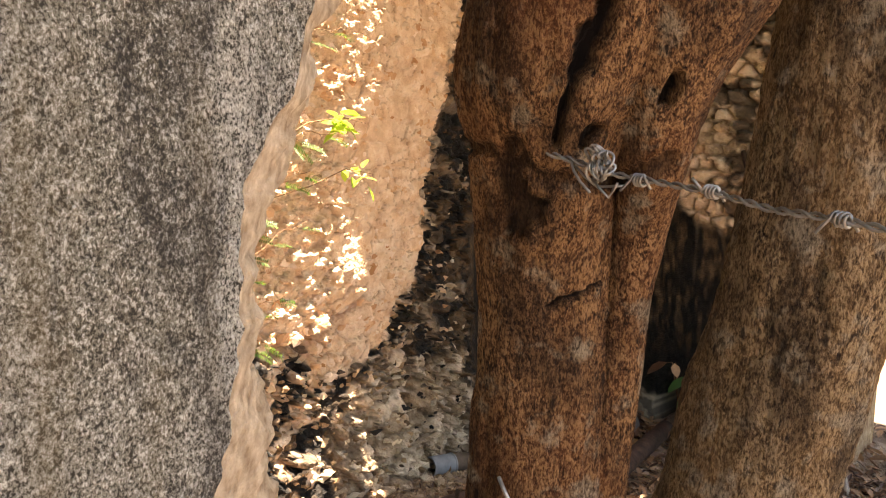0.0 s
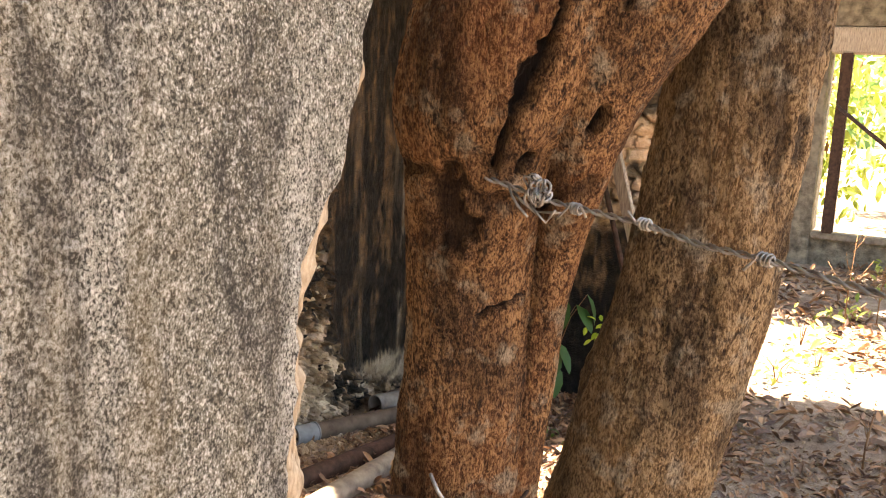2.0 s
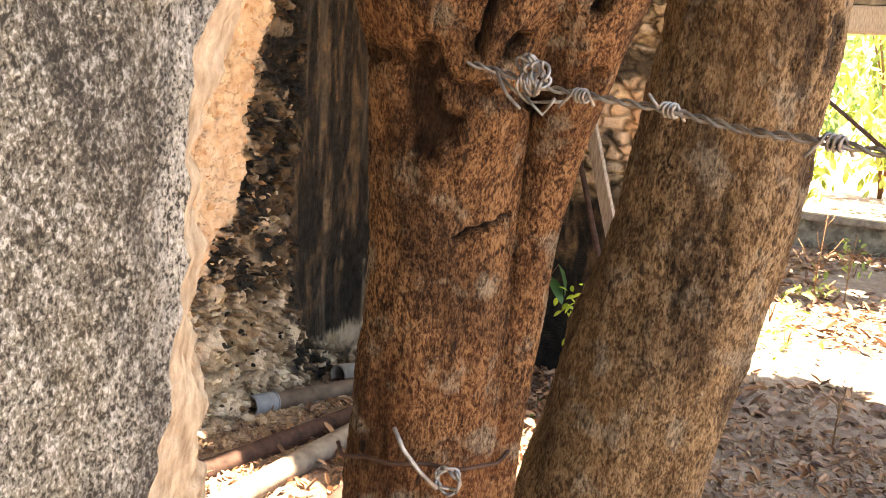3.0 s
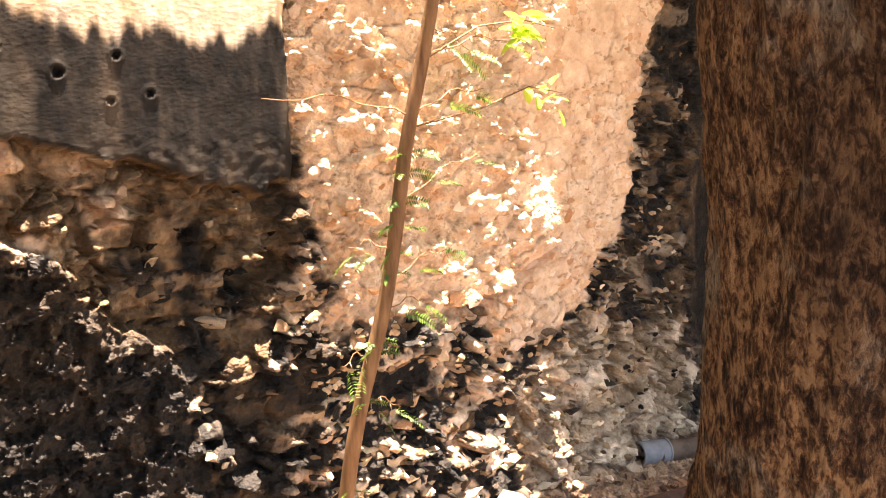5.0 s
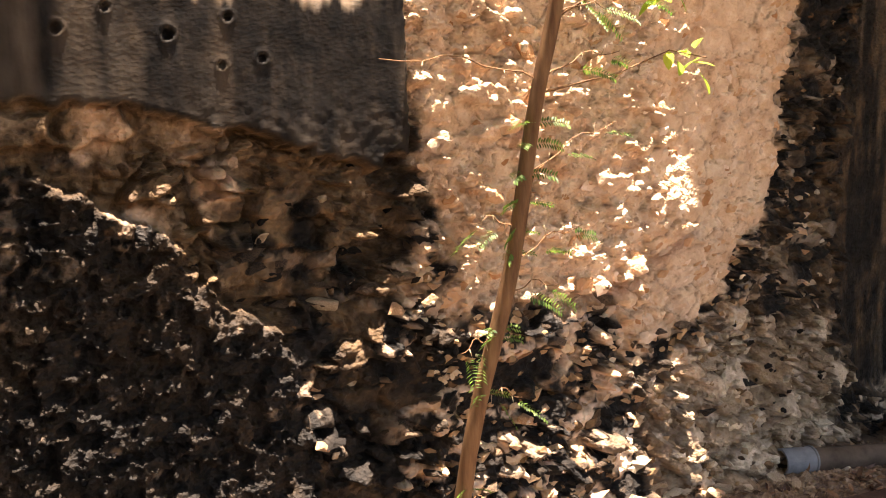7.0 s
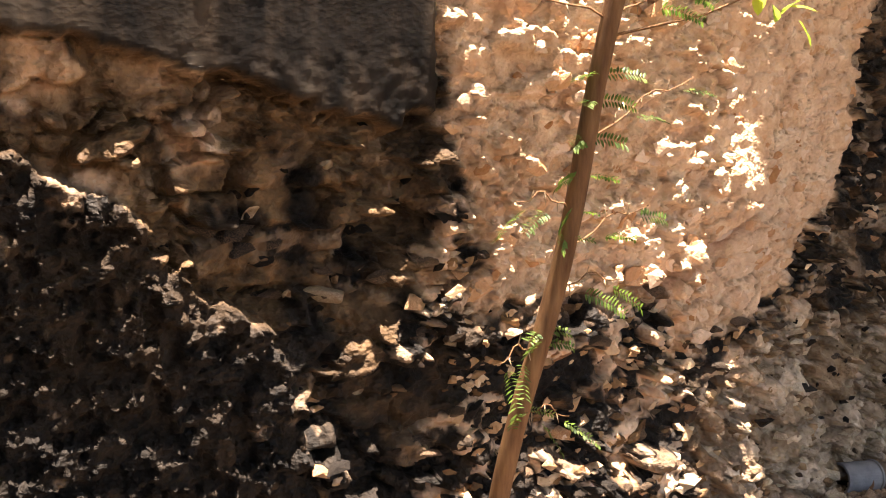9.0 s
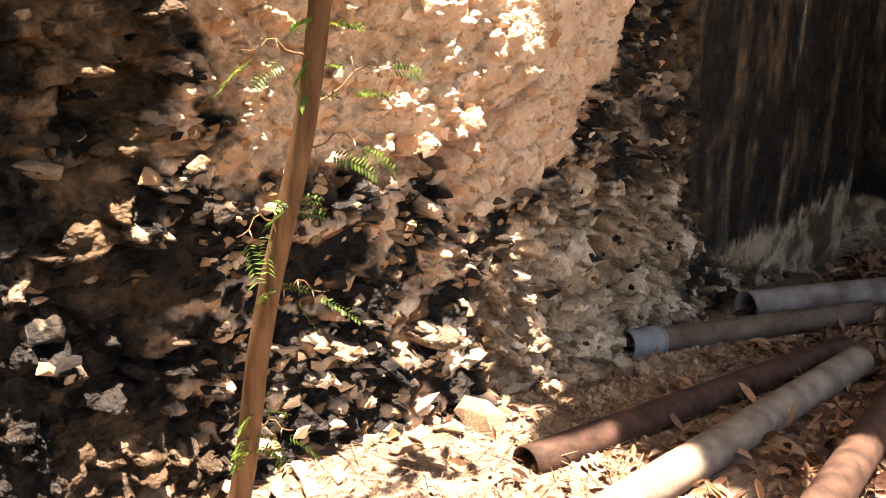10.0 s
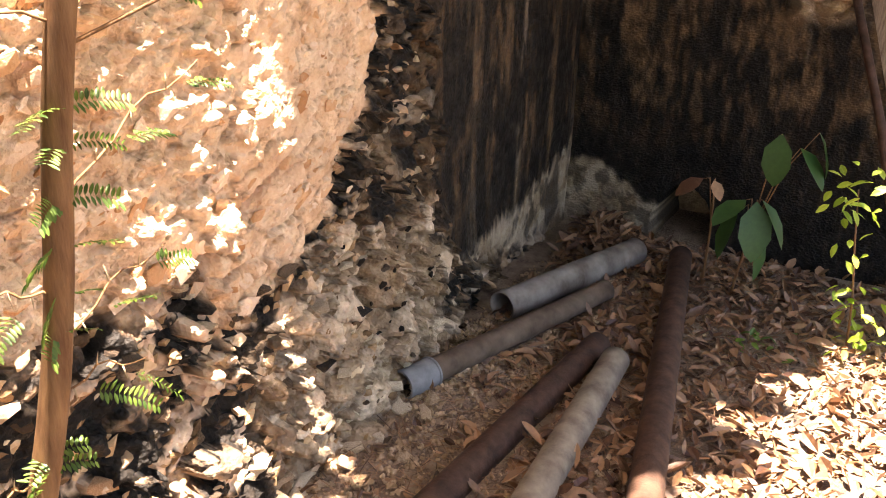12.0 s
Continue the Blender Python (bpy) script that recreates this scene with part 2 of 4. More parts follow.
def rough(x, y, seed=0, octaves=4):
    out, size = 0, 0
    for k in range(octaves):
        out = out + soft(x * 2**k, y * 2**k, seed + 7 * k) / 2**k
        size += 1 / 2**k
    return out / size


def pebbled(x, y, w, h, seed):
    """Irregular cells of about w by h: gap to the cell's edge (0 at it), two chances for the cell, and the way from its
    middle.
    """
    u, v = x / w, y / h
    u = u + 0.35 * (np.floor(v) % 2)
    iu, iv = np.floor(u), np.floor(v)
    d1 = np.full(np.shape(x), 9.0)
    d2 = d1.copy()
    r1, r2, ox, oy = (np.zeros(np.shape(x)) for _ in range(4))
    for i in (-1, 0, 1):
        for j in (-1, 0, 1):
            cx, cy = iu + i, iv + j
            px = cx + 0.1 + 0.8 * chance(cx, cy, seed)
            py = cy + 0.1 + 0.8 * chance(cx, cy, seed + 3)
            dx, dy = u - px, v - py
            d = np.sqrt(dx * dx + dy * dy) * (0.75 + 0.5 * chance(cx, cy, seed + 13))
            near = d < d1
            d2 = np.where(near, d1, np.minimum(d2, d))
            for old, fresh in ((r1, chance(cx, cy, seed + 5)), (r2, chance(cx, cy, seed + 9)), (ox, dx), (oy, dy)):
                old[:] = np.where(near, fresh, old)
            d1 = np.where(near, d, d1)
    return d2 - d1, r1, r2, ox, oy


def step(a, b, x):
    t = np.clip((x - a) / (b - a), 0, 1)
    return t * t * (3 - 2 * t)


def ground_height(x, y):
    slope = 0.03 - 0.09 * np.clip(x - 2.0, 0, 3.1)
    near = np.exp(-((np.abs(x - 2.5) / 6) ** 4)) * np.exp(-((np.abs(y - 1.0) / 4) ** 4))
    return slope + near * (0.05 * (rough(x * 1.3, y * 1.3, 4) - 0.5) + 0.014 * (rough(x * 9, y * 9, 8) - 0.5))


def sheet(name, us, vs, place, material, marks=None, hole=None):
    """A grid over us and vs, laid out by place(u, v) -> x, y, z, with float marks on its points; hole(u, v) is true where it is open."""
    u, v = np.meshgrid(us, vs, indexing="ij")
    xyz = np.stack(place(u, v), -1).reshape(-1, 3)
    n, m = u.shape
    k = np.arange(n * m).reshape(n, m)
    quads = np.stack([k[:-1, :-1], k[1:, :-1], k[1:, 1:], k[:-1, 1:]], -1)
    if hole is not None:
        mid = hole((u[:-1, :-1] + u[1:, 1:]) / 2, (v[:-1, :-1] + v[1:, 1:]) / 2)
        quads = quads[~mid]
    quads = quads.reshape(-1, 4)
    me = bpy.data.meshes.new(name)
    me.vertices.add(len(xyz))
    me.vertices.foreach_set("co", xyz.ravel())
    me.loops.add(quads.size)
    me.loops.foreach_set("vertex_index", quads.ravel().astype(np.int32))
    me.polygons.add(len(quads))
    me.polygons.foreach_set("loop_start", np.arange(0, quads.size, 4, dtype=np.int32))
    me.update(calc_edges=True)
    me.validate()
    me.shade_smooth()
    for key, values in (marks(u, v) if marks else {}).items():
        me.attributes.new(key, "FLOAT", "POINT").data.foreach_set("value", np.ravel(values).astype(np.float32))
    me.materials.append(material)
    return new(name, me)


def box(bm, x0, x1, y0, y1, z0, z1):
    bmesh.ops.create_cube(bm, size=1, matrix=Matrix.LocRotScale(((x0 + x1) / 2, (y0 + y1) / 2, (z0 + z1) / 2), None, (x1 - x0, y1 - y0, z1 - z0)))


def tube_arrays(points, radii, sides=12, wobble=None):
    """Rings along a line of points; wobble(angle, along, point) scales the radius."""
    pts = [Vector(p) for p in points]
    verts, faces = [], []
    up = Vector((0.3, 0.9, 0.1)).normalized()
    length = 0.0
    for i, p in enumerate(pts):
        way = (pts[min(i + 1, len(pts) - 1)] - pts[max(i - 1, 0)]).normalized()
        side = way.cross(up).normalized()
        other = way.cross(side)
        length += (p - pts[i - 1]).length if i else 0
        for k in range(sides):
            a = 2 * math.pi * k / sides
            r = radii[i] * (wobble(a, length, p) if wobble else 1)
            verts.append(p + (side * math.cos(a) + other * math.sin(a)) * r)
    n = len(pts)
    for i in range(n - 1):
        for k in range(sides):
            q = (k + 1) % sides
            faces.append((i * sides + k, i * sides + q, (i + 1) * sides + q, (i + 1) * sides + k))
    faces.append(tuple(range(sides))[::-1])
    faces.append(tuple(range((n - 1) * sides, n * sides)))
    return verts, faces


def spaced(keys, t):
    """Smooth values between rows of keys, the first column being the way along."""
    k = np.array(keys, float)
    t = np.linspace(k[0, 0], k[-1, 0], t) if np.ndim(t) == 0 else np.asarray(t)
    i = np.clip(np.searchsorted(k[:, 0], t) - 1, 0, len(k) - 2)
    gap = k[i + 1, 0] - k[i, 0]
    u = (t - k[i, 0]) / gap
    cols = [t]
    for c in range(1, k.shape[1]):
        slope = np.gradient(k[:, c], k[:, 0])
        a, b, m, n = k[i, c], k[i + 1, c], slope[i] * gap, slope[i + 1] * gap
        cols.append((2 * u**3 - 3 * u**2 + 1) * a + (u**3 - 2 * u**2 + u) * m + (3 * u**2 - 2 * u**3) * b + (u**3 - u**2) * n)
    return np.stack(cols, 1)


def empty(name, at, label, category, group="", kind=""):
    ob = new(name)
    ob.location = at
    bpy.context.view_layer.update()
    return tagged(ob, label, category, group, kind)


def adopt(ob, parent):
    """Puts a mesh built in world places under a thing's empty."""
    ob.parent = parent
    ob.matrix_parent_inverse = parent.matrix_world.inverted() if parent.type != "EMPTY" else Matrix.Translation(-Vector(parent.location))
    return ob


# ---- ground ----
def stretched(lo, hi, fine, far):
    core = np.arange(lo, hi, fine)
    out = [core[-1]]
    while out[-1] < far:
        out.append(out[-1] + max(fine, (out[-1] - core[-1]) * 0.35))
    inn = [core[0]]
    while inn[-1] > -far:
        inn.append(inn[-1] - max(fine, (core[0] - inn[-1]) * 0.35))
    return np.concatenate([inn[:0:-1], core, out[1:]])


floor = sheet("ground", stretched(0.5, 6.0, 0.025, 900), stretched(-1.0, 2.6, 0.025, 900), lambda u, v: (u, v, ground_height(u, v)), GROUND)
tagged(floor, "dusty earth strewn with leaf crumbs and gravel", "ground", kind="structure")


# ---- the long rubble wall ----
def north_y(x):
    return 2.275 + 0.042 * (x - 1.2)


def orange_zone(x, z):
    left = np.interp(z, [0.3, 0.7, 0.9, 1.0, 2.2], [1.95, 1.93, 1.94, 1.86, 1.85])
    right = np.interp(z, [0.3, 0.43, 0.71, 0.83, 1.29, 1.69, 2.2], [2.8, 2.9, 3.09, 3.28, 3.33, 3.5, 3.62])
    low = np.interp(x, [1.9, 2.15, 2.41, 2.6, 2.89, 3.1, 3.4], [0.66, 0.70, 0.66, 0.55, 0.44, 0.62, 0.9])
    w = 0.16 * (rough(x * 6, z * 6, 21) - 0.5) + 0.12 * (rough(x * 19, z * 19, 22) - 0.5)
    return step(-0.025, 0.025, x - left + w * 0.6) * step(-0.04, 0.04, right - x + w) * step(-0.05, 0.05, z - low + w)


def north_marks(x, z):
    edge = 1.835 + 0.02 * (rough(x * 14, z * 14, 31) - 0.5)
    low = np.interp(x, [0.5, 0.91, 1.135, 1.36, 1.576, 1.84], [1.30, 1.297, 1.28, 1.20, 1.15, 1.11]) + 0.10 * (rough(x * 6, z * 6, 33) - 0.5) + 0.05 * (rough(x * 24, z * 24, 34) - 0.5)
    plaster_l = step(-0.004, 0.004, edge - x) * step(-0.012, 0.012, z - low)
    plaster_r = step(-0.05, 0.05, x - 3.72 + 0.22 * (rough(x * 5, z * 5, 37) - 0.5)) * step(-0.06, 0.06, z - np.interp(x, [3.6, 4.2, 5.1], [0.16, -0.05, -0.3]))
    orange = orange_zone(x, z)
    pale = step(2.55, 2.85, x + 0.25 * (rough(x * 6, z * 6, 41) - 0.5)) * step(0.5, 0.3, z + 0.2 * (rough(x * 8, z * 8, 43) - 0.5)) * step(3.75, 3.5, x)
    return plaster_l, plaster_r, orange, pale


def crust_zone(x, z):
    """The lower skin of black plaster that still clings to the rubble."""
    edge = np.interp(z, [0.2, 0.51, 0.64, 0.72, 0.86, 0.955, 1.03, 1.12, 1.22], [1.56, 1.51, 1.50, 1.44, 1.27, 1.24, 1.12, 1.0, 0.7])
    w = 0.10 * (rough(x * 7, z * 7, 161) - 0.5) + 0.08 * (rough(x * 26, z * 26, 163) - 0.5)
    return step(-0.006, 0.006, edge + w - x)


def bare_band(x, z):
    """Brown bared stone between the two skins of plaster."""
    low = np.interp(x, [0.7, 1.04, 1.24, 1.4], [1.16, 1.06, 0.93, 0.95])
    return step(-0.03, 0.05, z - low + 0.10 * (rough(x * 8, z * 8, 165) - 0.5)) * step(1.52, 1.30, x + 0.2 * (rough(x * 6, z * 6, 167) - 0.5)) * step(1.38, 1.28, z)


def north_relief(x, z):
    pl, pr, orange, pale = north_marks(x, z)
    warp_x, warp_z = x + 0.03 * (rough(x * 11, z * 11, 51) - 0.5), z + 0.03 * (rough(x * 11, z * 11, 53) - 0.5)
    wx, wz = warp_x + 0.018 * (rough(x * 31, z * 31, 55, 3) - 0.5), warp_z + 0.018 * (rough(x * 31, z * 31, 57, 3) - 0.5)
    gap, r1, r2, ox, oy = pebbled(wx, wz, 0.062, 0.044, 2)
    gb, b1, b2, bx, by = pebbled(wx + 0.3, wz, 0.135, 0.085, 4)
    pick = step(0.52, 0.56, rough(x * 3.2, z * 3.2, 59, 2) + 0.15 * (b1 - 0.5))
    gap, r1, r2, ox, oy = (np.where(pick > 0.5, q, p) for p, q in ((gap, gb), (r1, b1), (r2, b2), (ox, bx), (oy, by)))
    bare = step(0.30, 0.52, rough(x * 7, z * 7, 58))
    e = 1 - (1 - step(0.0, 0.075, gap)) * (0.25 + 0.75 * bare)
    small = e * (0.004 + 0.010 * r1 * (0.4 + 0.6 * bare)) + (0.024 * (r2 - 0.5) * oy + 0.022 * (r1 - 0.5) * ox + (0.005 + 0.009 * step(3.0, 2.6, x)) * oy) * e
    knob = rough(x * 15, z * 19, 68, 3)
    small = small + 0.03 * step(0.56, 0.66, knob) * step(2.95, 2.6, x) + 0.012 * step(3.0, 2.6, x) * step(0.53, 0.6, rough(x * 28, z * 30, 70, 3))
    lx, lz = wx + 0.05 * (rough(x * 6, z * 6, 52) - 0.5), wz + 0.04 * (rough(x * 6, z * 6, 54) - 0.5)
    g2, s1, s2, px, py = pebbled(lx, lz, 0.06, 0.036, 6)
    g3, t1, t2, qx, qy = pebbled(lx + 0.5, lz, 0.15, 0.075, 14)
    pick = rough(x * 4, z * 4, 56, 2) + 0.2 * (t1 - 0.5) > 0.53
    g2, s1, s2, px, py = (np.where(pick, q, p) for p, q in ((g2, g3), (s1, t1), (s2, t2), (px, qx), (py, qy)))
    e2 = step(0.0, 0.25, g2)
    lumps = -e2 * 0.02 * py + e2 * (0.008 + 0.078 * s1 * s1 * (0.35 + 0.9 * rough(x * 5, z * 5, 50))) + (0.035 * (s2 - 0.5) * py + 0.03 * (s1 - 0.5) * px) * e2
    pit = rough(x * 26, z * 32, 61, 3)
    worm = np.abs(rough(x * 34 + 3 * rough(x * 9, z * 9, 64), z * 40, 63, 3) - 0.5)
    crust = 0.06 + 0.03 * (rough(x * 6, z * 6, 60) - 0.5) - 0.026 * step(0.50, 0.58, pit) + 0.016 * step(0.08, 0.0, worm) + 0.012 * (rough(x * 70, z * 70, 62, 2) - 0.5)
    tex = (0.016 + 0.03 * (1 - orange)) * (rough(x * 30, z * 34, 65, 4) - 0.5) - 0.03 * (1 - orange) * np.abs(rough(x * 17, z * 24, 66, 3) - 0.5)
    broad = 0.09 * (rough(x * 2.6, z * 2.6, 67) - 0.5)
    rubble = orange * small + (1 - orange) * lumps
    h = rubble + tex + broad * (1 - 0.6 * orange)
    skin = crust_zone(x, z) * (1 - pl)
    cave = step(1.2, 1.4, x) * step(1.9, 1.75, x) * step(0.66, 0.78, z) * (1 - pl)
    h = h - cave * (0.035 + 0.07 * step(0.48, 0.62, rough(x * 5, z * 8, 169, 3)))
    h = h - 0.022 * bare_band(x, z) * (1 - pl)
    h = h * (1 - skin) + crust * skin
    h = h + 0.02 * orange
    # a long ledge with a shadowed undercut
    line = np.interp(x, [2.30, 2.41, 2.6, 2.9, 3.1], [0.70, 0.66, 0.70, 0.82, 0.90])
    along = step(2.30, 2.42, x) * step(3.1, 2.75, x)
    h = h + along * (0.035 * step(-0.006, 0.006, z - line) * step(0.35, 0.0, z - line) - 0.065 * step(0.006, -0.004, z - line) * step(-0.06, -0.01, z - line))
    smooth_l = 0.045 + 0.004 * (rough(x * 6, z * 6, 71) - 0.5) + 0.004 * step(1.32, 1.2, z) * (rough(x * 60, z * 66, 73, 3) - 0.4) + 0.0012 * (rough(x * 50, z * 30, 74, 3) - 0.5)
    for hx, hz, r in ((1.245, 1.415, 0.017), (1.38, 1.455, 0.012), (1.36, 1.35, 0.011), (1.455, 1.365, 0.013), (1.12, 1.47, 0.012), (1.02, 1.43, 0.014)):
        d = np.hypot(x - hx, (z - hz) * 0.9) * (1.25 + 0.9 * (rough(x * 40, z * 40, 78, 2) - 0.5))
        smooth_l = smooth_l - 0.02 * step(r, r * 0.4, d) + 0.0025 * np.exp(-(((d - r * 1.25) / 0.005) ** 2))
    smooth_r = 0.012 + 0.012 * (rough(x * 5, z * 3, 75) - 0.5)
    h = h * (1 - pl) + smooth_l * pl
    h = h * (1 - pr) + smooth_r * pr
    foot = step(0.45, -0.15, z) * (0.10 + 0.05 * rough(x * 5, z * 5, 77)) * step(4.4, 3.0, x)
    # Darkens joints and gaps between lumps, painting crevice shade into the colour.
    joint_shade = (1 - e) * orange * 0.95 + (1 - orange) * (1 - e2) * 0.75 * (1 - skin)
    tone = orange * (0.3 + 0.5 * r2) + (1 - orange) * s2
    return h + foot, joint_shade * (1 - pl) * (1 - pr), tone


def north_place(x, z):
    h, _, _ = north_relief(x, z)
    return x, north_y(x) - h, z


def north_paint(x, z):
    pl, pr, orange, pale = north_marks(x, z)
    h, joint_shade, tone = north_relief(x, z)
    blot = rough(x * 8, z * 8, 81)
    fleck = rough(x * 22, z * 16, 83)
    # plaster: black below a ragged tide line, cream above
    tide = 1.50 + 0.14 * step(1.22, 1.02, x) + 0.16 * (rough(x * 12, x * 0 + 3, 85) - 0.45) + 0.05 * (rough(x * 45, z * 8, 87) - 0.5)
    black_pl = pl * step(0.02, -0.03, z - tide) * (0.95 + 0.3 * (rough(x * 14, z * 3, 88) - 0.5))
    low = (1 - orange) * (1 - pl) * (1 - pr)
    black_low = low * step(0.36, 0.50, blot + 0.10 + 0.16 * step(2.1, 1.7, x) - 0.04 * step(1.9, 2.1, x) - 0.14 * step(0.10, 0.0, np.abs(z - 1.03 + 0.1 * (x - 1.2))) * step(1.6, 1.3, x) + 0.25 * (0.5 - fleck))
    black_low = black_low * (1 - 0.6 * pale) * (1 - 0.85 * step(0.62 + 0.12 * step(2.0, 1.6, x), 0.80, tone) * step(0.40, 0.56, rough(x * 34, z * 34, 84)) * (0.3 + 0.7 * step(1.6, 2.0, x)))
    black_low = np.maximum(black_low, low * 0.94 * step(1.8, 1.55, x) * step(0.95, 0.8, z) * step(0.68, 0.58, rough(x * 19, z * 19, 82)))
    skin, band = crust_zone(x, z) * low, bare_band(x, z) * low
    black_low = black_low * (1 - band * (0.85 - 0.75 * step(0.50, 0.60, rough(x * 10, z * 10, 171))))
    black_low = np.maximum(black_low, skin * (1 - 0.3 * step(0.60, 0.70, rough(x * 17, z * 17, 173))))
    stripe = step(3.2, 3.5, x) * step(0.35, 0.6, z)
    black_low = np.maximum(black_low, low * stripe * step(0.2, 0.45, blot + 0.25) * (1 - 0.35 * step(0.8, 0.95, tone)))
    streak = rough(x * 9, z * 0.7, 89)
    foot = np.interp(x, [3.6, 4.1, 4.5, 4.85, 5.1], [0.02, 0.03, 0.05, 0.10, 0.14]) + 0.16 * (rough(x * 22, z * 4, 91) - 0.5) + 0.06 * (rough(x * 60, z * 14, 98) - 0.5)
    black_r = pr * np.maximum(0.35 + 0.45 * step(0.42, 0.6, rough(x * 12, z * 9, 96)), step(-0.05, 0.05, z - foot)) * (1 - 0.25 * step(0.60, 0.8, streak) * rough(x * 40, z * 5, 90) - 0.32 * step(0.3, 0.7, rough(x * 30, z * 9, 92)) * np.exp(-(((x - 4.42 - 0.02 * soft(z * 6, x * 0, 3)) / 0.022) ** 2)))
    stain = np.clip(1.06 * (black_pl + black_low + black_r) + 0.2 * orange * step(0.62, 0.8, blot), 0, 1)
    warm = np.clip(orange * (0.75 + 0.5 * (blot - 0.5)) + 0.6 * low * step(3.1, 2.4, x) + 0.4 * low + 0.3 * band, 0, 1) * (1 - 0.25 * pale)
    rust = (1 - 0.85 * skin) * low * step(2.0, 1.6, x) * (0.45 + 0.65 * step(0.5, 0.85, z)) * step(0.47 - 0.13 * step(0.5, 0.8, z), 0.62 - 0.08 * step(0.5, 0.8, z), rough(x * 9, z * 9, 93)) + low * 0.6 * step(3.0, 3.3, x) * step(0.45, 0.65, rough(x * 14, z * 14, 94)) + pr * 0.6 * step(0.44, 0.66, 0.6 * rough(x * 14, z * 2.6, 95) + 0.4 * rough(x * 45, z * 12, 97)) * step(0.0, 0.3, z)
    return {"stain": stain, "warm": warm, "plaster": np.clip(pl + 0.15 * pr, 0, 1), "joint_shade": np.clip(joint_shade, 0, 1), "tone": tone, "rust": np.clip(rust, 0, 1)}


xs = np.concatenate([np.linspace(-3.5, 0.6, 14), np.arange(0.7, 3.75, 0.0056), np.arange(3.75, 5.16, 0.009)])
zs = np.concatenate([np.arange(-0.40, 2.1, 0.0056), np.linspace(2.15, 3.1, 7)])
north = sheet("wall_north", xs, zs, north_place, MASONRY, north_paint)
bm = bmesh.new()
box(bm, -3.5, 5.5, 2.50, 2.95, -0.4, 3.08)
core = adopt(part("core", bm, MASONRY), north)
tagged(north, "rubble limestone wall, ochre and mould-black, with remains of plaster", "wall", kind="structure")


# ---- the end wall of the corner ----
def hole_depth(y, z):
    d = np.hypot((y - 1.88) / 0.13, (z + 0.17) / 0.19) + 0.35 * (rough(y * 9, z * 9, 101) - 0.5)
    return step(1.05, 0.8, d)


def east_relief(y, z):
    gap, r1, r2, ox, oy = pebbled(y + 0.02 * rough(y * 9, z * 9, 103), z, 0.11, 0.075, 12)
    e = step(0, 0.3, gap)
    rubble = step(-0.06, 0.06, z - np.interp(y, [0.6, 1.3, 1.8, 2.2, 2.5], [0.70, 0.80, 1.0, 1.5, 1.8]) - 0.3 * (rough(y * 4, z * 4, 105) - 0.5))
    ledge = step(0.02, -0.02, z - 0.0 - 0.05 * rough(y * 4, z, 107)) * step(1.9, 2.1, y) * 0.018
    h = rubble * (e * (0.01 + 0.05 * r1)) + 0.03 * (rough(y * 3, z * 3, 109) - 0.5) + 0.012 * (rough(y * 16, z * 16, 111) - 0.5) + ledge
    return h - 0.5 * hole_depth(y, z), rubble, (1 - e) * rubble, r2


def east_place(y, z):
    return 5.10 - east_relief(y, z)[0], y, z


def east_paint(y, z):
    h, rubble, joint_shade, tone = east_relief(y, z)
    blot = rough(y * 7, z * 7, 113)
    streak = rough(y * 10, z * 1.1, 115)
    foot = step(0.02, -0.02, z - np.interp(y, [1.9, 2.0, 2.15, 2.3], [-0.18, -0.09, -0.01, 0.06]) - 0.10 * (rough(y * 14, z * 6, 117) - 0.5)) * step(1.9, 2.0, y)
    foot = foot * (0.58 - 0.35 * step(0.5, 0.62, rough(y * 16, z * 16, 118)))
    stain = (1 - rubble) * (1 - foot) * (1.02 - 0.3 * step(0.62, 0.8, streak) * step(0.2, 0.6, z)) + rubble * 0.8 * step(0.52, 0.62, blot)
    # The hole's shade is painted too: its inside takes the black mould colour.
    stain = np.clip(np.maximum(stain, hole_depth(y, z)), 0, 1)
    warm = rubble * 0.8 * step(0.5, 0.65, rough(y * 2.5, z * 2.5, 119))
    rust = (1 - rubble) * 0.7 * step(0.45, 0.66, 0.5 * rough(y * 11, z * 4, 121) + 0.5 * rough(y * 36, z * 10, 122, 3)) * step(0.12, 0.45, z)
    return {"stain": stain, "warm": warm, "plaster": 0 * z + 0.1 * (1 - rubble), "joint_shade": joint_shade, "tone": tone, "rust": rust}


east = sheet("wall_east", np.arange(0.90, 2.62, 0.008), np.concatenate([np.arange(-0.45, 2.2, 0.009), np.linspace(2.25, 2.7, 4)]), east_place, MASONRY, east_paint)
bm = bmesh.new()
box(bm, 5.14, 5.55, 0.88, 1.66, -0.45, 2.69)
box(bm, 5.14, 5.55, 1.66, 2.08, 0.08, 2.69)
box(bm, 5.14, 5.55, 2.08, 2.5, -0.45, 2.69)
box(bm, 5.50, 5.55, 1.66, 2.08, -0.45, 0.08)
adopt(part("core", bm, MASONRY), east)
tagged(east, "mould-black plastered end wall with rubble above and a hole at its foot", "wall", kind="structure")


# ---- the near cement wall with its broken end ----
def near_edge(z):
    base = np.interp(z, [0, 0.9, 1.30, 1.42, 1.51, 1.54, 1.60, 1.67, 1.73, 1.9, 2.6], [0.36, 0.385, 0.395, 0.412, 0.42, 0.445, 0.462, 0.475, 0.46, 0.36, 0.16])
    return base + 0.012 * (rough(z * 25, z * 0 + 2, 131) - 0.5) + 0.006 * (soft(z * 120, z * 0 + 9, 133) - 0.5)


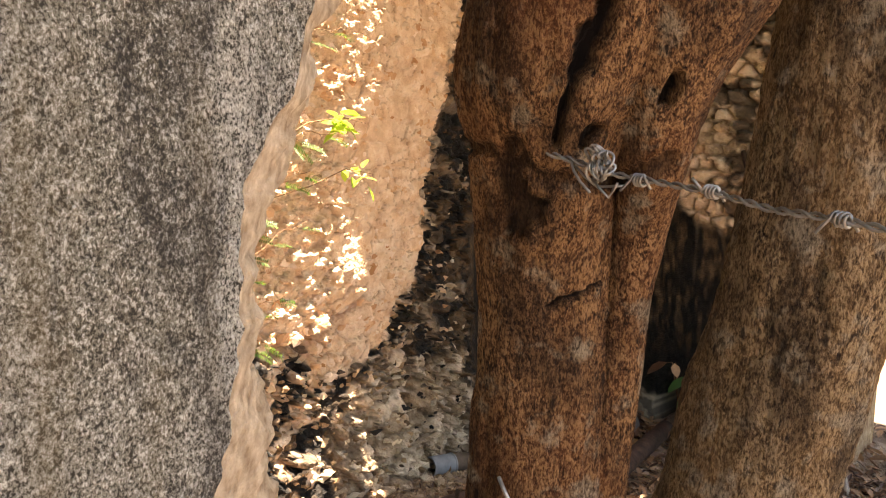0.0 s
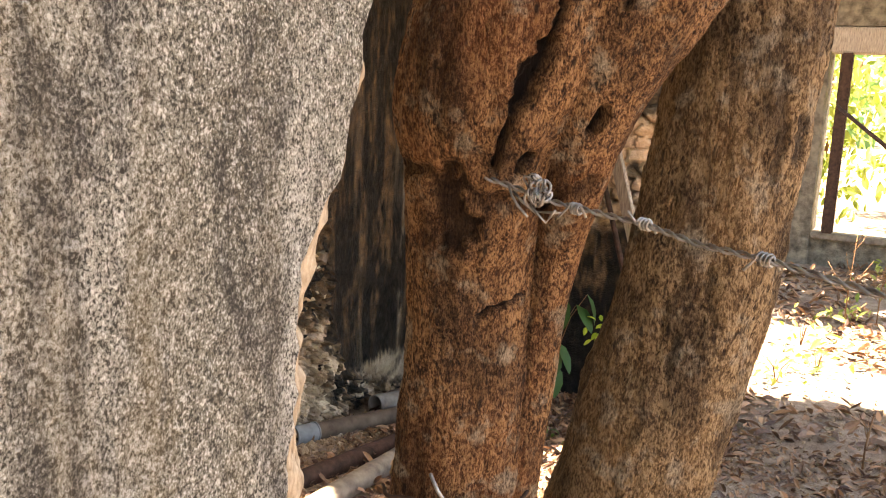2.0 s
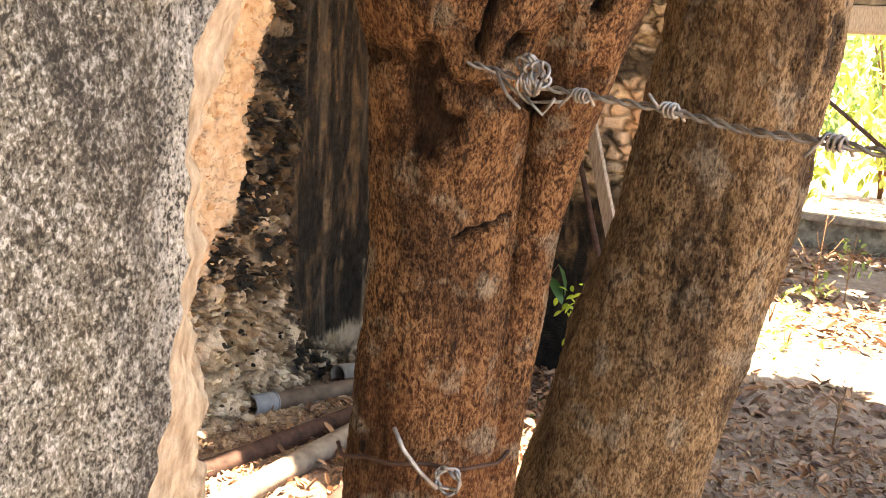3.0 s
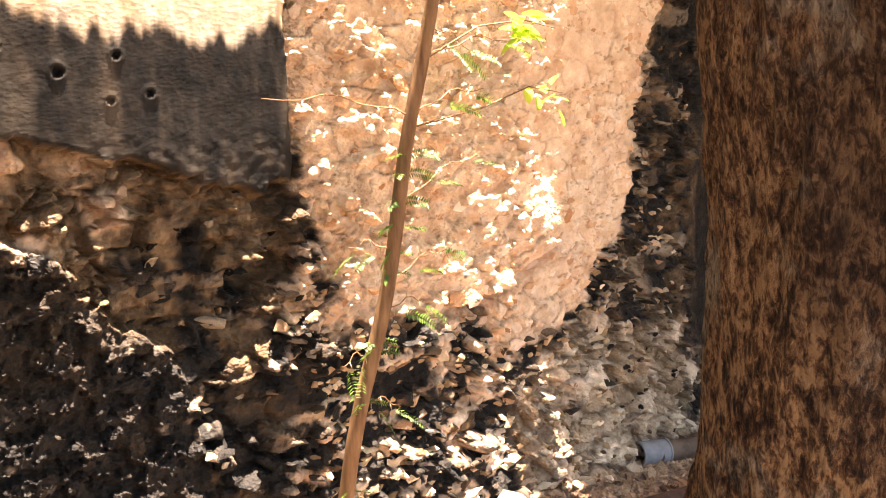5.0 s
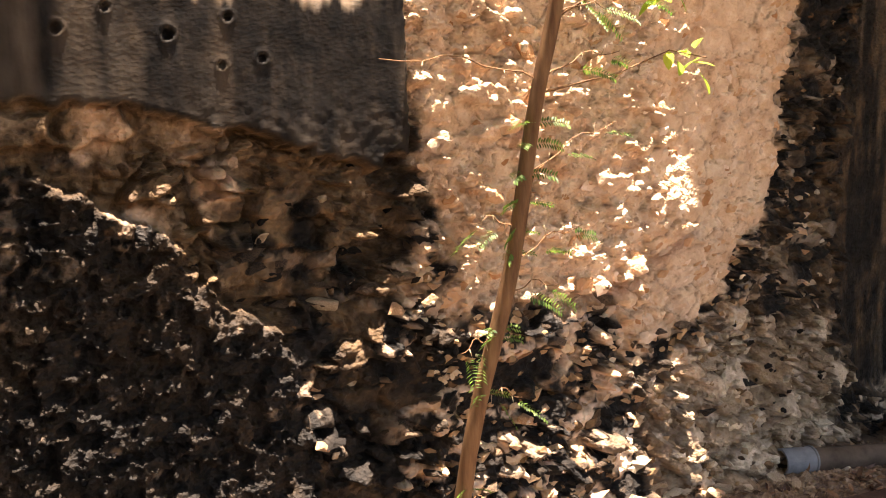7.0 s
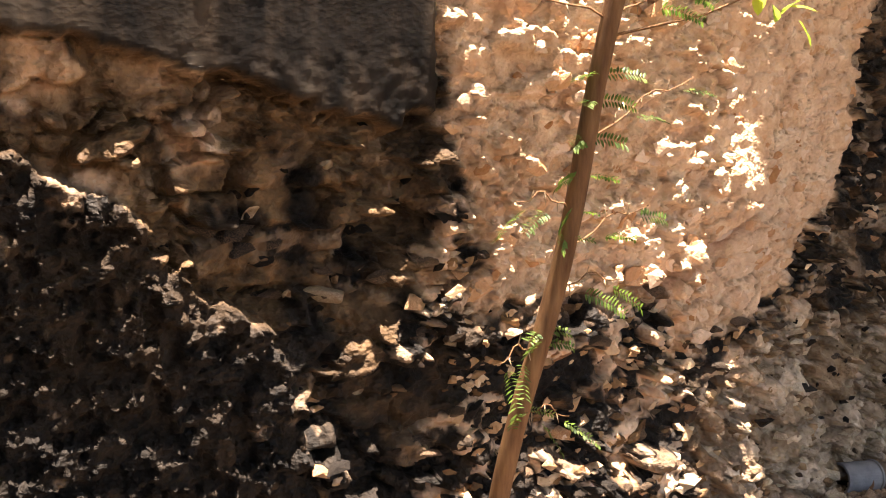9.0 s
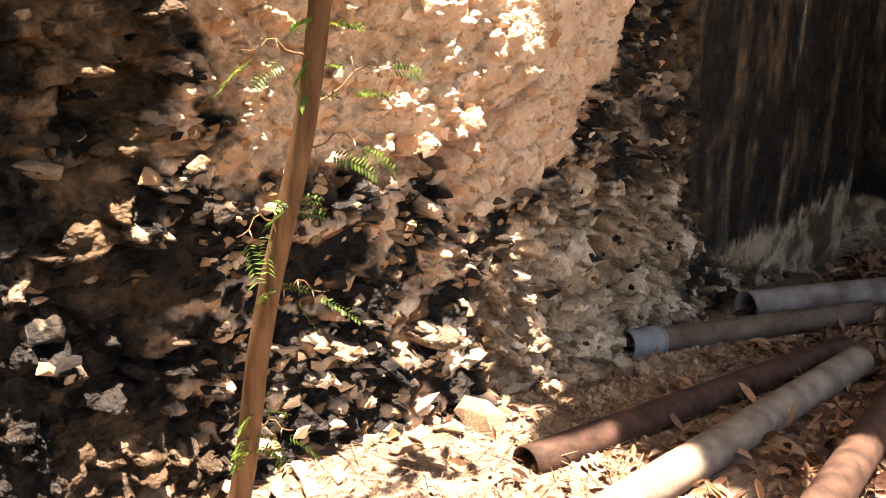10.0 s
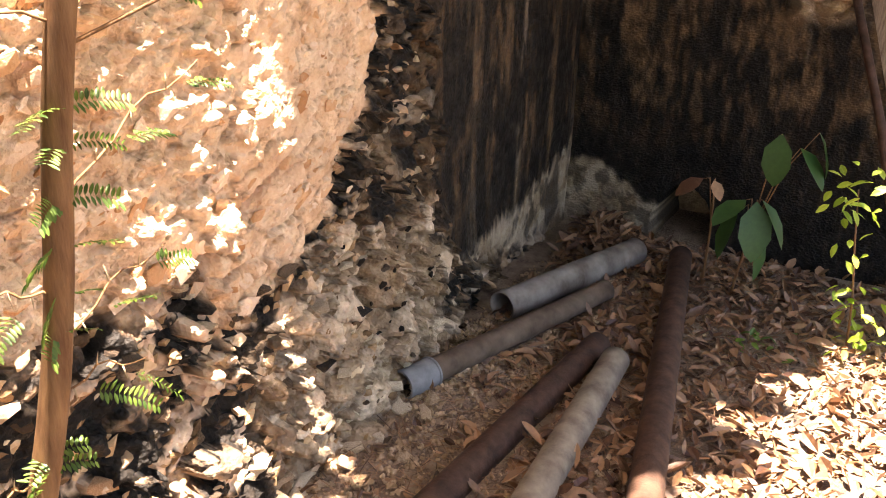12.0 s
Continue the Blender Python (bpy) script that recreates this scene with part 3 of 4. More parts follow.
def near_place(u, z):
    """u runs along the front to the broken end (0 to 1), over the end (1 to 2) and back (2 to 3)."""
    edge = near_edge(z)
    f, g, k = np.clip(u, 0, 1), np.clip(u - 1, 0, 1), np.clip(u - 2, 0, 1)
    x = -3.2 + (edge + 3.2) * f ** 0.25
    y = 0.0035 * (rough(x * 12, z * 12, 135) - 0.5) + 0.002 * (rough(x * 60, z * 60, 137, 2) - 0.5)
    reach = np.interp(z, [0, 1.2, 1.32, 1.42, 1.52, 1.60, 1.68, 2.6], [0.085, 0.075, 0.062, 0.048, 0.050, 0.034, 0.02, 0.02])
    bulge = reach * np.sin(np.clip(g * 4.6, 0, 1) * 1.57) + np.clip(g * 9, 0, 1) * (0.045 * (rough(g * 5, z * 22, 139) - 0.5) + 0.022 * (rough(g * 18, z * 75, 141) - 0.5))
    x = x + np.where(u > 1, bulge, 0) - (edge + 3.2) * k
    y = y + 0.20 * g
    return x, y, z


near_u = np.concatenate([np.linspace(0, 0.5, 40), np.linspace(0.5, 1, 130)[1:], np.linspace(1, 1.4, 70)[1:], np.linspace(1.4, 2, 20)[1:], [2.3, 3.0]])
near = sheet("wall_south", near_u, np.concatenate([np.linspace(-0.3, 1.1, 30), np.arange(1.11, 1.9, 0.004), np.linspace(1.92, 2.6, 20)]), near_place, RENDER)
near.data.materials.append(MORTAR)
end_from = int(np.searchsorted(near_u, 1.0))
rows_per = len(near.data.polygons) // (len(near_u) - 1)
for i, p in enumerate(near.data.polygons):
    p.material_index = 1 if i // rows_per >= end_from else 0
tagged(near, "weathered grey cement wall with a broken end", "wall", kind="structure")


# ---- the two trees in the opening ----
TALL = np.concatenate([np.linspace(-0.05, 1.0, 30), np.arange(1.005, 1.86, 0.004), np.linspace(1.87, 3.3, 40)])


def trunk(name, keys, origin, right, material, parent, sides=150, seed=1, cracks=(), lean=((0, 0.0), (3, 0.0)), label=""):
    """A leaning trunk from rows of height, offset to the right and width. Cracks: lines of offset and height on its
    front, with width, depth and painted darkness.
    """
    rows_ = spaced(keys, TALL)
    ahead = [float(np.interp(z, [k[0] for k in lean], [k[1] for k in lean])) for z, o, w in rows_]
    pts = [Vector((origin[0] + right[0] * o + right[1] * d, origin[1] + right[1] * o - right[0] * d, z)) for (z, o, w), d in zip(rows_, ahead)]
    radii = [w / 2 for z, o, w in rows_]

    def wobble(a, s, p):
        c, d = math.cos(a) * 2.2, math.sin(a) * 2.2
        v = noise.noise(Vector((c * 0.6, d * 0.6, p.z * 6 + seed))) * 0.09 + noise.noise(Vector((c * 2.5, d * 2.5, p.z * 16 + seed))) * 0.05
        v += noise.noise(Vector((c * 10, d * 10, p.z * 60 + seed))) * 0.022 + noise.noise(Vector((c * 22, d * 22, p.z * 110 + seed))) * 0.014
        return 1 + v

    verts, faces = tube_arrays(pts, radii, sides, wobble)
    ob = mesh_object(name, verts, faces, material, None, True, label)
    co = np.array([tuple(v) for v in verts])
    mid = np.repeat(np.array([tuple(p) for p in pts]), sides, 0)
    off = (co[:, :2] - np.array(origin)) @ np.array(right)
    front = ((co - mid)[:, :2] @ np.array((right[1], -right[0]))) > -0.01
    dark, push = np.zeros(len(co)), np.zeros_like(co)
    flat = np.stack([off, co[:, 2]], 1)
    jag = np.stack([rough(co[:, 2] * 60, off * 60, 11 + seed) - 0.5, rough(off * 60, co[:, 2] * 60, 17 + seed) - 0.5], 1)
    # Each line is sunk and darkened: shade painted in cracks, dark flecks elsewhere.
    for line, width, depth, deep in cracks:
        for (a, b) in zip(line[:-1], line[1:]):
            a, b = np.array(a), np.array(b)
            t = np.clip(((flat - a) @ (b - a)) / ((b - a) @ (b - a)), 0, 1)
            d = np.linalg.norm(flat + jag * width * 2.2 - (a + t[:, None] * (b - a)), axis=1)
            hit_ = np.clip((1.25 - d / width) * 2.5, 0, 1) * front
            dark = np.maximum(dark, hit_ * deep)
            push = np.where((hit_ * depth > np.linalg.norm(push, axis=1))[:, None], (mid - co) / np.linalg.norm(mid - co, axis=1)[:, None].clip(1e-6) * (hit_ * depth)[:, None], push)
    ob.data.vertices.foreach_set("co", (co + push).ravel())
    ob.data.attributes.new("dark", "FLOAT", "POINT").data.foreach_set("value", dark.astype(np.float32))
    return adopt(ob, parent)


AX, RIGHT = (0.951, 0.184), (0.449, -0.893)
tree_a = empty("tree", (0.93, 0.22, 0.03), "twin-stemmed tree with flaky red-brown bark and a deep crack", "tree", "trees in the opening")
stem_a = [(-0.05, -0.012, 0.22), (0.5, -0.01, 0.175), (0.95, -0.004, 0.158), (1.13, -0.001, 0.152), (1.24, 0.004, 0.142), (1.36, 0.004, 0.138), (1.45, 0.003, 0.144),
          (1.50, 0.004, 0.150), (1.56, 0.006, 0.184), (1.62, 0.022, 0.205), (1.70, 0.06, 0.21), (1.80, 0.10, 0.17), (2.0, 0.15, 0.14), (2.6, 0.20, 0.11), (3.3, 0.24, 0.08)]
stem_b = [(-0.05, 0.045, 0.09), (0.9, 0.064, 0.062), (1.13, 0.070, 0.058), (1.24, 0.079, 0.057), (1.36, 0.089, 0.057), (1.45, 0.102, 0.062), (1.51, 0.108, 0.08),
          (1.57, 0.112, 0.108), (1.64, 0.125, 0.150), (1.72, 0.155, 0.19), (2.0, 0.27, 0.18), (2.6, 0.44, 0.13), (3.3, 0.58, 0.09)]
LEAN = ((0.0, -0.05), (1.1, -0.035), (1.3, -0.02), (1.42, 0.0), (1.5, 0.028), (1.58, 0.042), (1.75, 0.05), (3.3, 0.05))
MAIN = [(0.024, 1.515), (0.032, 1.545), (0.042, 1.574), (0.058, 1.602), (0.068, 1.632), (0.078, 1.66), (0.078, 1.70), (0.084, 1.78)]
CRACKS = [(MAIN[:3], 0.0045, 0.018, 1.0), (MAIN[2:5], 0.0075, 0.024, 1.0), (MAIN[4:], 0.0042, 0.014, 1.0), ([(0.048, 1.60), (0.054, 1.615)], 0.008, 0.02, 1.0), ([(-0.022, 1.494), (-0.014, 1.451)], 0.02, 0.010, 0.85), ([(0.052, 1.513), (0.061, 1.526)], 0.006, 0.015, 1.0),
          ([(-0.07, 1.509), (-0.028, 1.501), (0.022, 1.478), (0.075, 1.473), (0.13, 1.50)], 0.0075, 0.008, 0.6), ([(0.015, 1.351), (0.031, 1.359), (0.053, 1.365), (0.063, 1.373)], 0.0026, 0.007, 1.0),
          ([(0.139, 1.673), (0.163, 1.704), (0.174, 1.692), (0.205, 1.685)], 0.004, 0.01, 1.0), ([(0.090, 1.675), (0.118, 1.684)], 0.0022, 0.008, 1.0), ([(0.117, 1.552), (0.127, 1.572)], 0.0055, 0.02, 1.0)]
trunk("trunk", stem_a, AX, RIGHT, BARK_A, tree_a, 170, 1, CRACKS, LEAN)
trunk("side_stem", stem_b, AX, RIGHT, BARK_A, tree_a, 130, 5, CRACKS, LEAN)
v, f = tube_arrays([(0.985, 0.20, 1.02), (1.012, 0.245, 1.09), (1.030, 0.278, 1.14), (1.042, 0.296, 1.18), (1.046, 0.302, 1.21), (1.047, 0.303, 1.222)], [0.032, 0.028, 0.026, 0.025, 0.018, 0.005], 40,
                   lambda a, s, p: 1 + 0.3 * noise.noise(Vector((math.cos(a) * 1.5, math.sin(a) * 1.5, p.z * 30))) + 0.15 * noise.noise(Vector((math.cos(a) * 5, math.sin(a) * 5, p.z * 80))))
adopt(mesh_object("stub", v, f, BARK_B, None, True, "pale sunlit stub of a lopped limb"), tree_a)

tree_b = empty("tree", (1.26, 0.28, 0.03), "leaning tree with tan bark flecked dark", "tree", "trees in the opening")
stem_c = [(-0.05, -0.27, 0.30), (0.5, -0.19, 0.235), (0.85, -0.118, 0.215), (1.0, -0.085, 0.205), (1.15, -0.052, 0.205), (1.28, -0.022, 0.197), (1.41, 0.001, 0.190), (1.54, 0.017, 0.182), (1.67, 0.03, 0.178), (2.0, 0.08, 0.17), (2.6, 0.18, 0.15), (3.3, 0.26, 0.10)]
trunk("trunk", stem_c, (1.237, -0.012), (0.19, -0.98), BARK_B, tree_b, 150, 9,
      [([(0.07, 1.624), (0.077, 1.553), (0.069, 1.498)], 0.005, 0.004, 0.6), ([(0.011, 1.391), (0.012, 1.359), (0.026, 1.321)], 0.004, 0.004, 0.6), ([(0.10, 1.573), (0.095, 1.524)], 0.006, 0.005, 0.7), ([(-0.022, 1.301), (-0.024, 1.26)], 0.004, 0.003, 0.5)])


def leaf_shape(length, width, bend=0.2, fold=0.15):
    """A pointed leaf along +x, two strips either side of its rib."""
    pts, faces = [], []
    for i, (s, w) in enumerate(((0, 0.05), (0.3, 0.85), (0.62, 0.9), (0.88, 0.45), (1, 0.0))):
        x, z = s * length, -bend * length * s * s
        pts += [(x, 0, z), (x, w * width / 2, z + fold * w * width), (x, -w * width / 2, z + fold * w * width)]
        if i:
            a, b = 3 * (i - 1), 3 * i
            faces += [(a, b, b + 1, a + 1), (a, a + 2, b + 2, b)]
    return np.array(pts), faces


def scatter(name, shapes, mats_, material, parent=None, label="", category="", kind=""):
    """Many copies of a few shapes joined into one mesh."""
    verts, faces, n = [], [], 0
    for m, which in mats_:
        pts, fs = shapes[which % len(shapes)]
        M = np.array(m)
        verts.append(pts @ M[:3, :3].T + M[:3, 3])
        faces += [tuple(i + n for i in f) for f in fs]
        n += len(pts)
    me = bpy.data.meshes.new(name)
    me.from_pydata(np.concatenate(verts).tolist(), [], faces)
    me.materials.append(material)
    ob = new(name, me)
    tagged(ob, label, category, "", kind)
    return adopt(ob, parent) if parent else ob


rng = random.Random(7)


def turned(x, y, z, size=1.0, tilt=180):
    e = Euler((radians(rng.uniform(-tilt, tilt)), radians(rng.uniform(-tilt, tilt)), rng.uniform(0, 6.283)))
    return Matrix.LocRotScale((x, y, z), e, (size, size, size))


BROAD = [leaf_shape(0.16, 0.085, 0.15), leaf_shape(0.14, 0.07, 0.3), leaf_shape(0.18, 0.09, 0.05)]


def crown(parent, x0, x1, y0, y1, z0, z1, count, gaps=()):
    """Unseen leaves in clumps, added overhead as shade, with open gaps for the sun."""
    out = []
    while len(out) < count:
        cx, cy, cz = rng.uniform(x0, x1), rng.uniform(y0, y1), rng.uniform(z0, z1)
        for _ in range(26):
            x, y, z = cx + rng.gauss(0, 0.22), cy + rng.gauss(0, 0.22), cz + rng.gauss(0, 0.12)
            fx, fy = x - SUN.x / SUN.z * z, y - SUN.y / SUN.z * z
            if not any(g(fx + dx, fy + dy) for g in gaps for dx, dy in ((0, 0), (0.13, 0), (-0.13, 0), (0, 0.13), (0, -0.13))):
                out.append((turned(x, y, z, rng.uniform(1.5, 2.4), 50), rng.randrange(3)))
    scatter("crown", BROAD, out, CROWN, parent)


GLADE = [(0.55, 2.9), (2.82, 2.9), (2.80, 2.3), (2.69, 2.1), (2.64, 1.85), (2.88, 1.60), (3.2, 1.42), (3.9, 1.34), (4.45, 0.85), (4.0, 0.45), (2.1, 0.55), (1.3, 1.2), (0.75, 1.7)]


def inside(x, y, ring_):
    hit_ = False
    for (ax, ay), (bx, by) in zip(ring_, ring_[1:] + ring_[:1]):
        if (ay > y) != (by > y) and x < ax + (y - ay) / (by - ay) * (bx - ax):
            hit_ = not hit_
    return hit_


def sun_gap(x, y):
    """Where gaps in the added crowns let sun reach the ground or the wall's foot."""
    wob = 0.05 * math.sin(11 * x + 5 * y) + 0.04 * math.sin(23 * y - 13 * x)
    glade = inside(x + wob, y + wob, GLADE)
    band = 5.9 + 4 * wob < x < 8.0 + 6 * wob and -2 < y < 2 or x > 11.3
    tip = 0.08 < x < 0.52 and 0.16 < y < 0.5
    yard = y < -1.0 + 4 * wob and x < 2.4
    burl = 0.84 < x < 0.97 and 0.30 < y < 0.44
    weed = 4.22 < x < 4.5 and 1.0 < y < 1.28
    return weed or glade or band or tip or burl or yard


# These crowns stand out of view, added to block and shape the sun.
crown(tree_a, -3.0, 3.0, -3.0, 3.0, 3.0, 4.6, 11000, (sun_gap,))
crown(tree_b, 2.0, 6.4, -1.6, 3.4, 3.1, 4.8, 9000, (sun_gap,))
crown(tree_b, 5.5, 11.0, -3.0, 3.0, 3.6, 5.0, 4000, (sun_gap,))


# ---- barbed wire tied round the tree ----
def wire_piece(name, pts, r, parent, material=None, shift=Vector((0.018, 0.02, -0.006))):
    v, f = tube_arrays([Vector(p) + shift for p in pts], [r] * len(pts), 7)
    return adopt(mesh_object(name, v, f, material or WIRE, None, True), parent)


def strand_line(keys, count, phase, turn_, off):
    k = np.array(keys)
    s = np.concatenate([[0], np.cumsum(np.linalg.norm(np.diff(k, axis=0), axis=1))])
    t = np.linspace(0, s[-1], count)
    base = np.stack([np.interp(t, s, k[:, i]) for i in range(3)], 1)
    return [(b[0] + off * math.cos(phase + turn_ * q), b[1], b[2] + off * math.sin(phase + turn_ * q)) for b, q in zip(base, t)]


wire = empty("barbed_wire", (0.865, 0.06, 1.50), "rusty galvanised barbed wire tied round the tree trunk", "barbed wire")
LINE = [(0.845, 0.115, 1.512), (0.842, 0.075, 1.505), (0.835, 0.03, 1.495), (0.81, -0.07, 1.487), (0.785, -0.125, 1.479), (0.76, -0.18, 1.478), (0.70, -0.33, 1.462), (0.50, -0.80, 1.43)]
for ph in (0, math.pi):
    wire_piece("strand", strand_line(LINE, 260, ph, 210, 0.0019), 0.0015, wire)
for k, at in enumerate(((0.827, 0.0, 1.4915), (0.81, -0.07, 1.487), (0.76, -0.18, 1.478), (0.705, -0.31, 1.464))):
    way = Vector((-0.41, -0.91, -0.03)).normalized()
    side = way.cross(Vector((0, 0, 1))).normalized()
    up_ = side.cross(way)
    coil = []
    for i in range(60):
        a = i / 59 * 2 * math.pi * 3.2
        coil.append(Vector(at) + way * (i / 59 - 0.5) * 0.012 + (side * math.cos(a) + up_ * math.sin(a)) * 0.0046)
    ends = [coil[0] + up_ * 0.010 * (1 if k % 2 else -1) - way * 0.006 + side * 0.006] + coil + [coil[-1] - up_ * 0.011 + way * 0.005 - side * 0.004]
    wire_piece("barb", ends, 0.00125, wire)
knot = []
for i in range(220):
    a = i * 0.19
    r = 0.0085 + 0.0045 * math.sin(i * 0.37)
    knot.append((0.838 + 0.004 * math.sin(i * 0.61) - 0.004, 0.042 + r * math.cos(a) * 0.9 + 0.006 * math.sin(i * 0.05), 1.503 + r * math.sin(a) + 0.004 * math.sin(i * 0.23)))
wire_piece("knot", knot, 0.00135, wire)
for a, b, c in (((0.84, 0.075, 1.505), (0.835, 0.062, 1.487), (0.832, 0.05, 1.478)), ((0.84, 0.07, 1.50), (0.836, 0.045, 1.483), (0.828, 0.015, 1.486)), ((0.836, 0.05, 1.49), (0.830, 0.03, 1.475), (0.826, 0.02, 1.488))):
    wire_piece("loose_end", [Vector(a), (Vector(a) + Vector(b)) / 2 + Vector((-0.003, 0, 0)), Vector(b), (Vector(b) + Vector(c)) / 2, Vector(c)], 0.0013, wire)
STILL = Vector((0.033, 0.028, 0))
low_wire = empty("tie_wire", (0.88, 0.10, 1.13), "twisted wire tied round the foot of the trunk", "wire")
ring = [(0.944 + 0.088 * math.cos(a) + 0.004 * math.sin(9 * a), 0.171 + 0.088 * math.sin(a), 1.135 + 0.012 * math.sin(2 * a + 1) + 0.012 * math.cos(a)) for a in np.linspace(2.2, 5.9, 70)]
wire_piece("strand", ring, 0.0022, low_wire, RUST, STILL)
wire_piece("loose_end", [(0.845, 0.15, 1.175), (0.847, 0.14, 1.155), (0.853, 0.125, 1.135), (0.86, 0.11, 1.12)], 0.0022, low_wire, None, STILL)
knot = [(0.872 + 0.003 * math.sin(i * 0.7), 0.105 + 0.012 * math.cos(i * 0.21), 1.125 + 0.011 * math.sin(i * 0.21) + 0.003 * math.sin(i * 0.33)) for i in range(130)]
wire_piece("knot", knot, 0.0014, low_wire, None, STILL)


# ---- thin sapling in front of the rubble wall ----
sapling = empty("sapling", (1.80, 2.06, 0.03), "thin thorny sapling with small green leaflets before the wall", "sapling")
SAP = [(-0.05, 1.775, 2.075), (0.4, 1.85, 2.025), (0.8, 1.925, 1.975), (1.2, 1.985, 1.93), (1.6, 2.045, 1.89), (2.0, 2.10, 1.86), (2.7, 2.16, 1.82)]
rows_ = spaced(SAP, 120)
sap_pts = [(x + 0.006 * math.sin(z * 9), y, z) for z, x, y in rows_]
v, f = tube_arrays(sap_pts, [0.0225 - 0.0035 * max(z, 0) for z, x, y in rows_], 20, lambda a, s, p: 1 + 0.07 * noise.noise(Vector((math.cos(a) * 2, math.sin(a) * 2, p.z * 9))))
adopt(mesh_object("stem", v, f, BARK_S, None, True), sapling)
LEAFLET = [leaf_shape(0.018, 0.0062, 0.1, 0.1), leaf_shape(0.015, 0.0056, 0.2, 0.1)]
SMALL = [leaf_shape(0.045, 0.02, 0.2, 0.1), leaf_shape(0.038, 0.019, 0.3, 0.12)]


def frond(base, way, length, out):
    """Paired leaflets along a drooping stalk."""
    way = Vector(way).normalized()
    side = Matrix.Rotation(rng.uniform(-1.2, 1.2), 3, way) @ way.cross(Vector((0, 0, 1))).normalized()
    count_ = int(length / 0.006)
    for i in range(2, count_):
        s = i / count_
        p = Vector(base) + way * length * s + Vector((0, 0, -0.35 * length * s * s))
        for sg in (1, -1):
            dirn = (side * sg + way * 0.35 + Vector((0, 0, rng.uniform(-0.3, 0.1)))).normalized()
            q = dirn.to_track_quat("X", "Z").to_matrix().to_4x4()
            out.append((Matrix.Translation(p) @ q @ Matrix.Scale(rng.uniform(0.8, 1.1), 4), rng.randrange(2)))


def stem_at(z):
    r = min(rows_, key=lambda q: abs(q[0] - z))
    return Vector((r[1], r[2], r[0]))


def twig(points, r, parent):
    v, f = tube_arrays(points, np.linspace(r, r * 0.45, len(points)), 6)
    return adopt(mesh_object("twig", v, f, BARK_S, None, True), parent)


TWIGS = [(1.30, (-0.40, 0.02, 0.05)), (1.28, (0.25, 0.02, 0.06)), (1.05, (0.3, 0.03, 0.12)), (0.86, (0.22, 0.0, 0.08)), (0.95, (-0.14, -0.02, 0.03)), (0.66, (-0.11, -0.03, 0.0)),
         (1.42, (0.3, -0.02, 0.05)), (0.52, (0.10, -0.03, -0.01)), (1.5, (0.18, 0.05, -0.05)), (0.24, (0.09, -0.02, -0.02)), (1.72, (0.3, 0.03, 0.1)), (1.85, (-0.2, 0.03, 0.1)), (0.78, (0.13, -0.05, 0.02))]
leafs = []
for z, d in TWIGS:
    a = stem_at(z)
    d = Vector(d)
    pts = [a + d * s + Vector((0, 0, 0.03 * math.sin(s * 3.1) + 0.008 * math.sin(s * 14))) for s in np.linspace(0, 1, 9)]
    twig(pts, 0.0022, sapling)
    for j in range(2, 8, 2):
        thorn = Vector((rng.uniform(-0.3, 0.3), rng.uniform(-0.5, 0.1), rng.choice((-1, 1)))).normalized() * rng.uniform(0.015, 0.028)
        v, f = tube_arrays([pts[j], pts[j] + thorn * 0.5, pts[j] + thorn], [0.0016, 0.0011, 0.0003], 5)
        adopt(mesh_object("thorn", v, f, THORN, None, True), sapling)
    if z != 1.30:
        for s in ((0.45, 0.85) if d.length > 0.2 else (0.4, 0.8)):
            frond(a + d * s, d + Vector((rng.uniform(-0.1, 0.1), rng.uniform(-0.2, 0.0), -0.05)), rng.uniform(0.06, 0.10), leafs)
for z in (0.30, 0.22, 0.26, 0.56, 0.68, 0.72, 0.90, 0.94, 1.02, 1.08, 1.16, 1.20):
    for sg in (1, -1):
        frond(stem_at(z), (sg * rng.uniform(0.5, 1), rng.uniform(-0.9, -0.2), 0.2), rng.uniform(0.05, 0.09), leafs)
scatter("foliage", LEAFLET, leafs, FERNY, sapling)
tips = []
for c in ((2.42, 1.96, 1.52), (2.47, 1.96, 1.355)):
    for i in range(20 if c[2] > 1.4 else 8):
        tips.append((turned(c[0] + rng.gauss(0, 0.03), c[1] + rng.gauss(0, 0.02), c[2] + rng.gauss(0, 0.016), 1.6, 45), rng.randrange(2)))
scatter("young_foliage", SMALL, tips, BRIGHT, sapling)
twig([stem_at(1.42), stem_at(1.42) + Vector((0.2, 0.02, 0.09)), Vector((2.40, 1.95, 1.54)), Vector((2.52, 1.95, 1.52))], 0.003, sapling)
twig([stem_at(1.26), stem_at(1.26) + Vector((0.25, 0.02, 0.04)), Vector((2.42, 1.95, 1.36)), Vector((2.55, 1.95, 1.34))], 0.003, sapling)


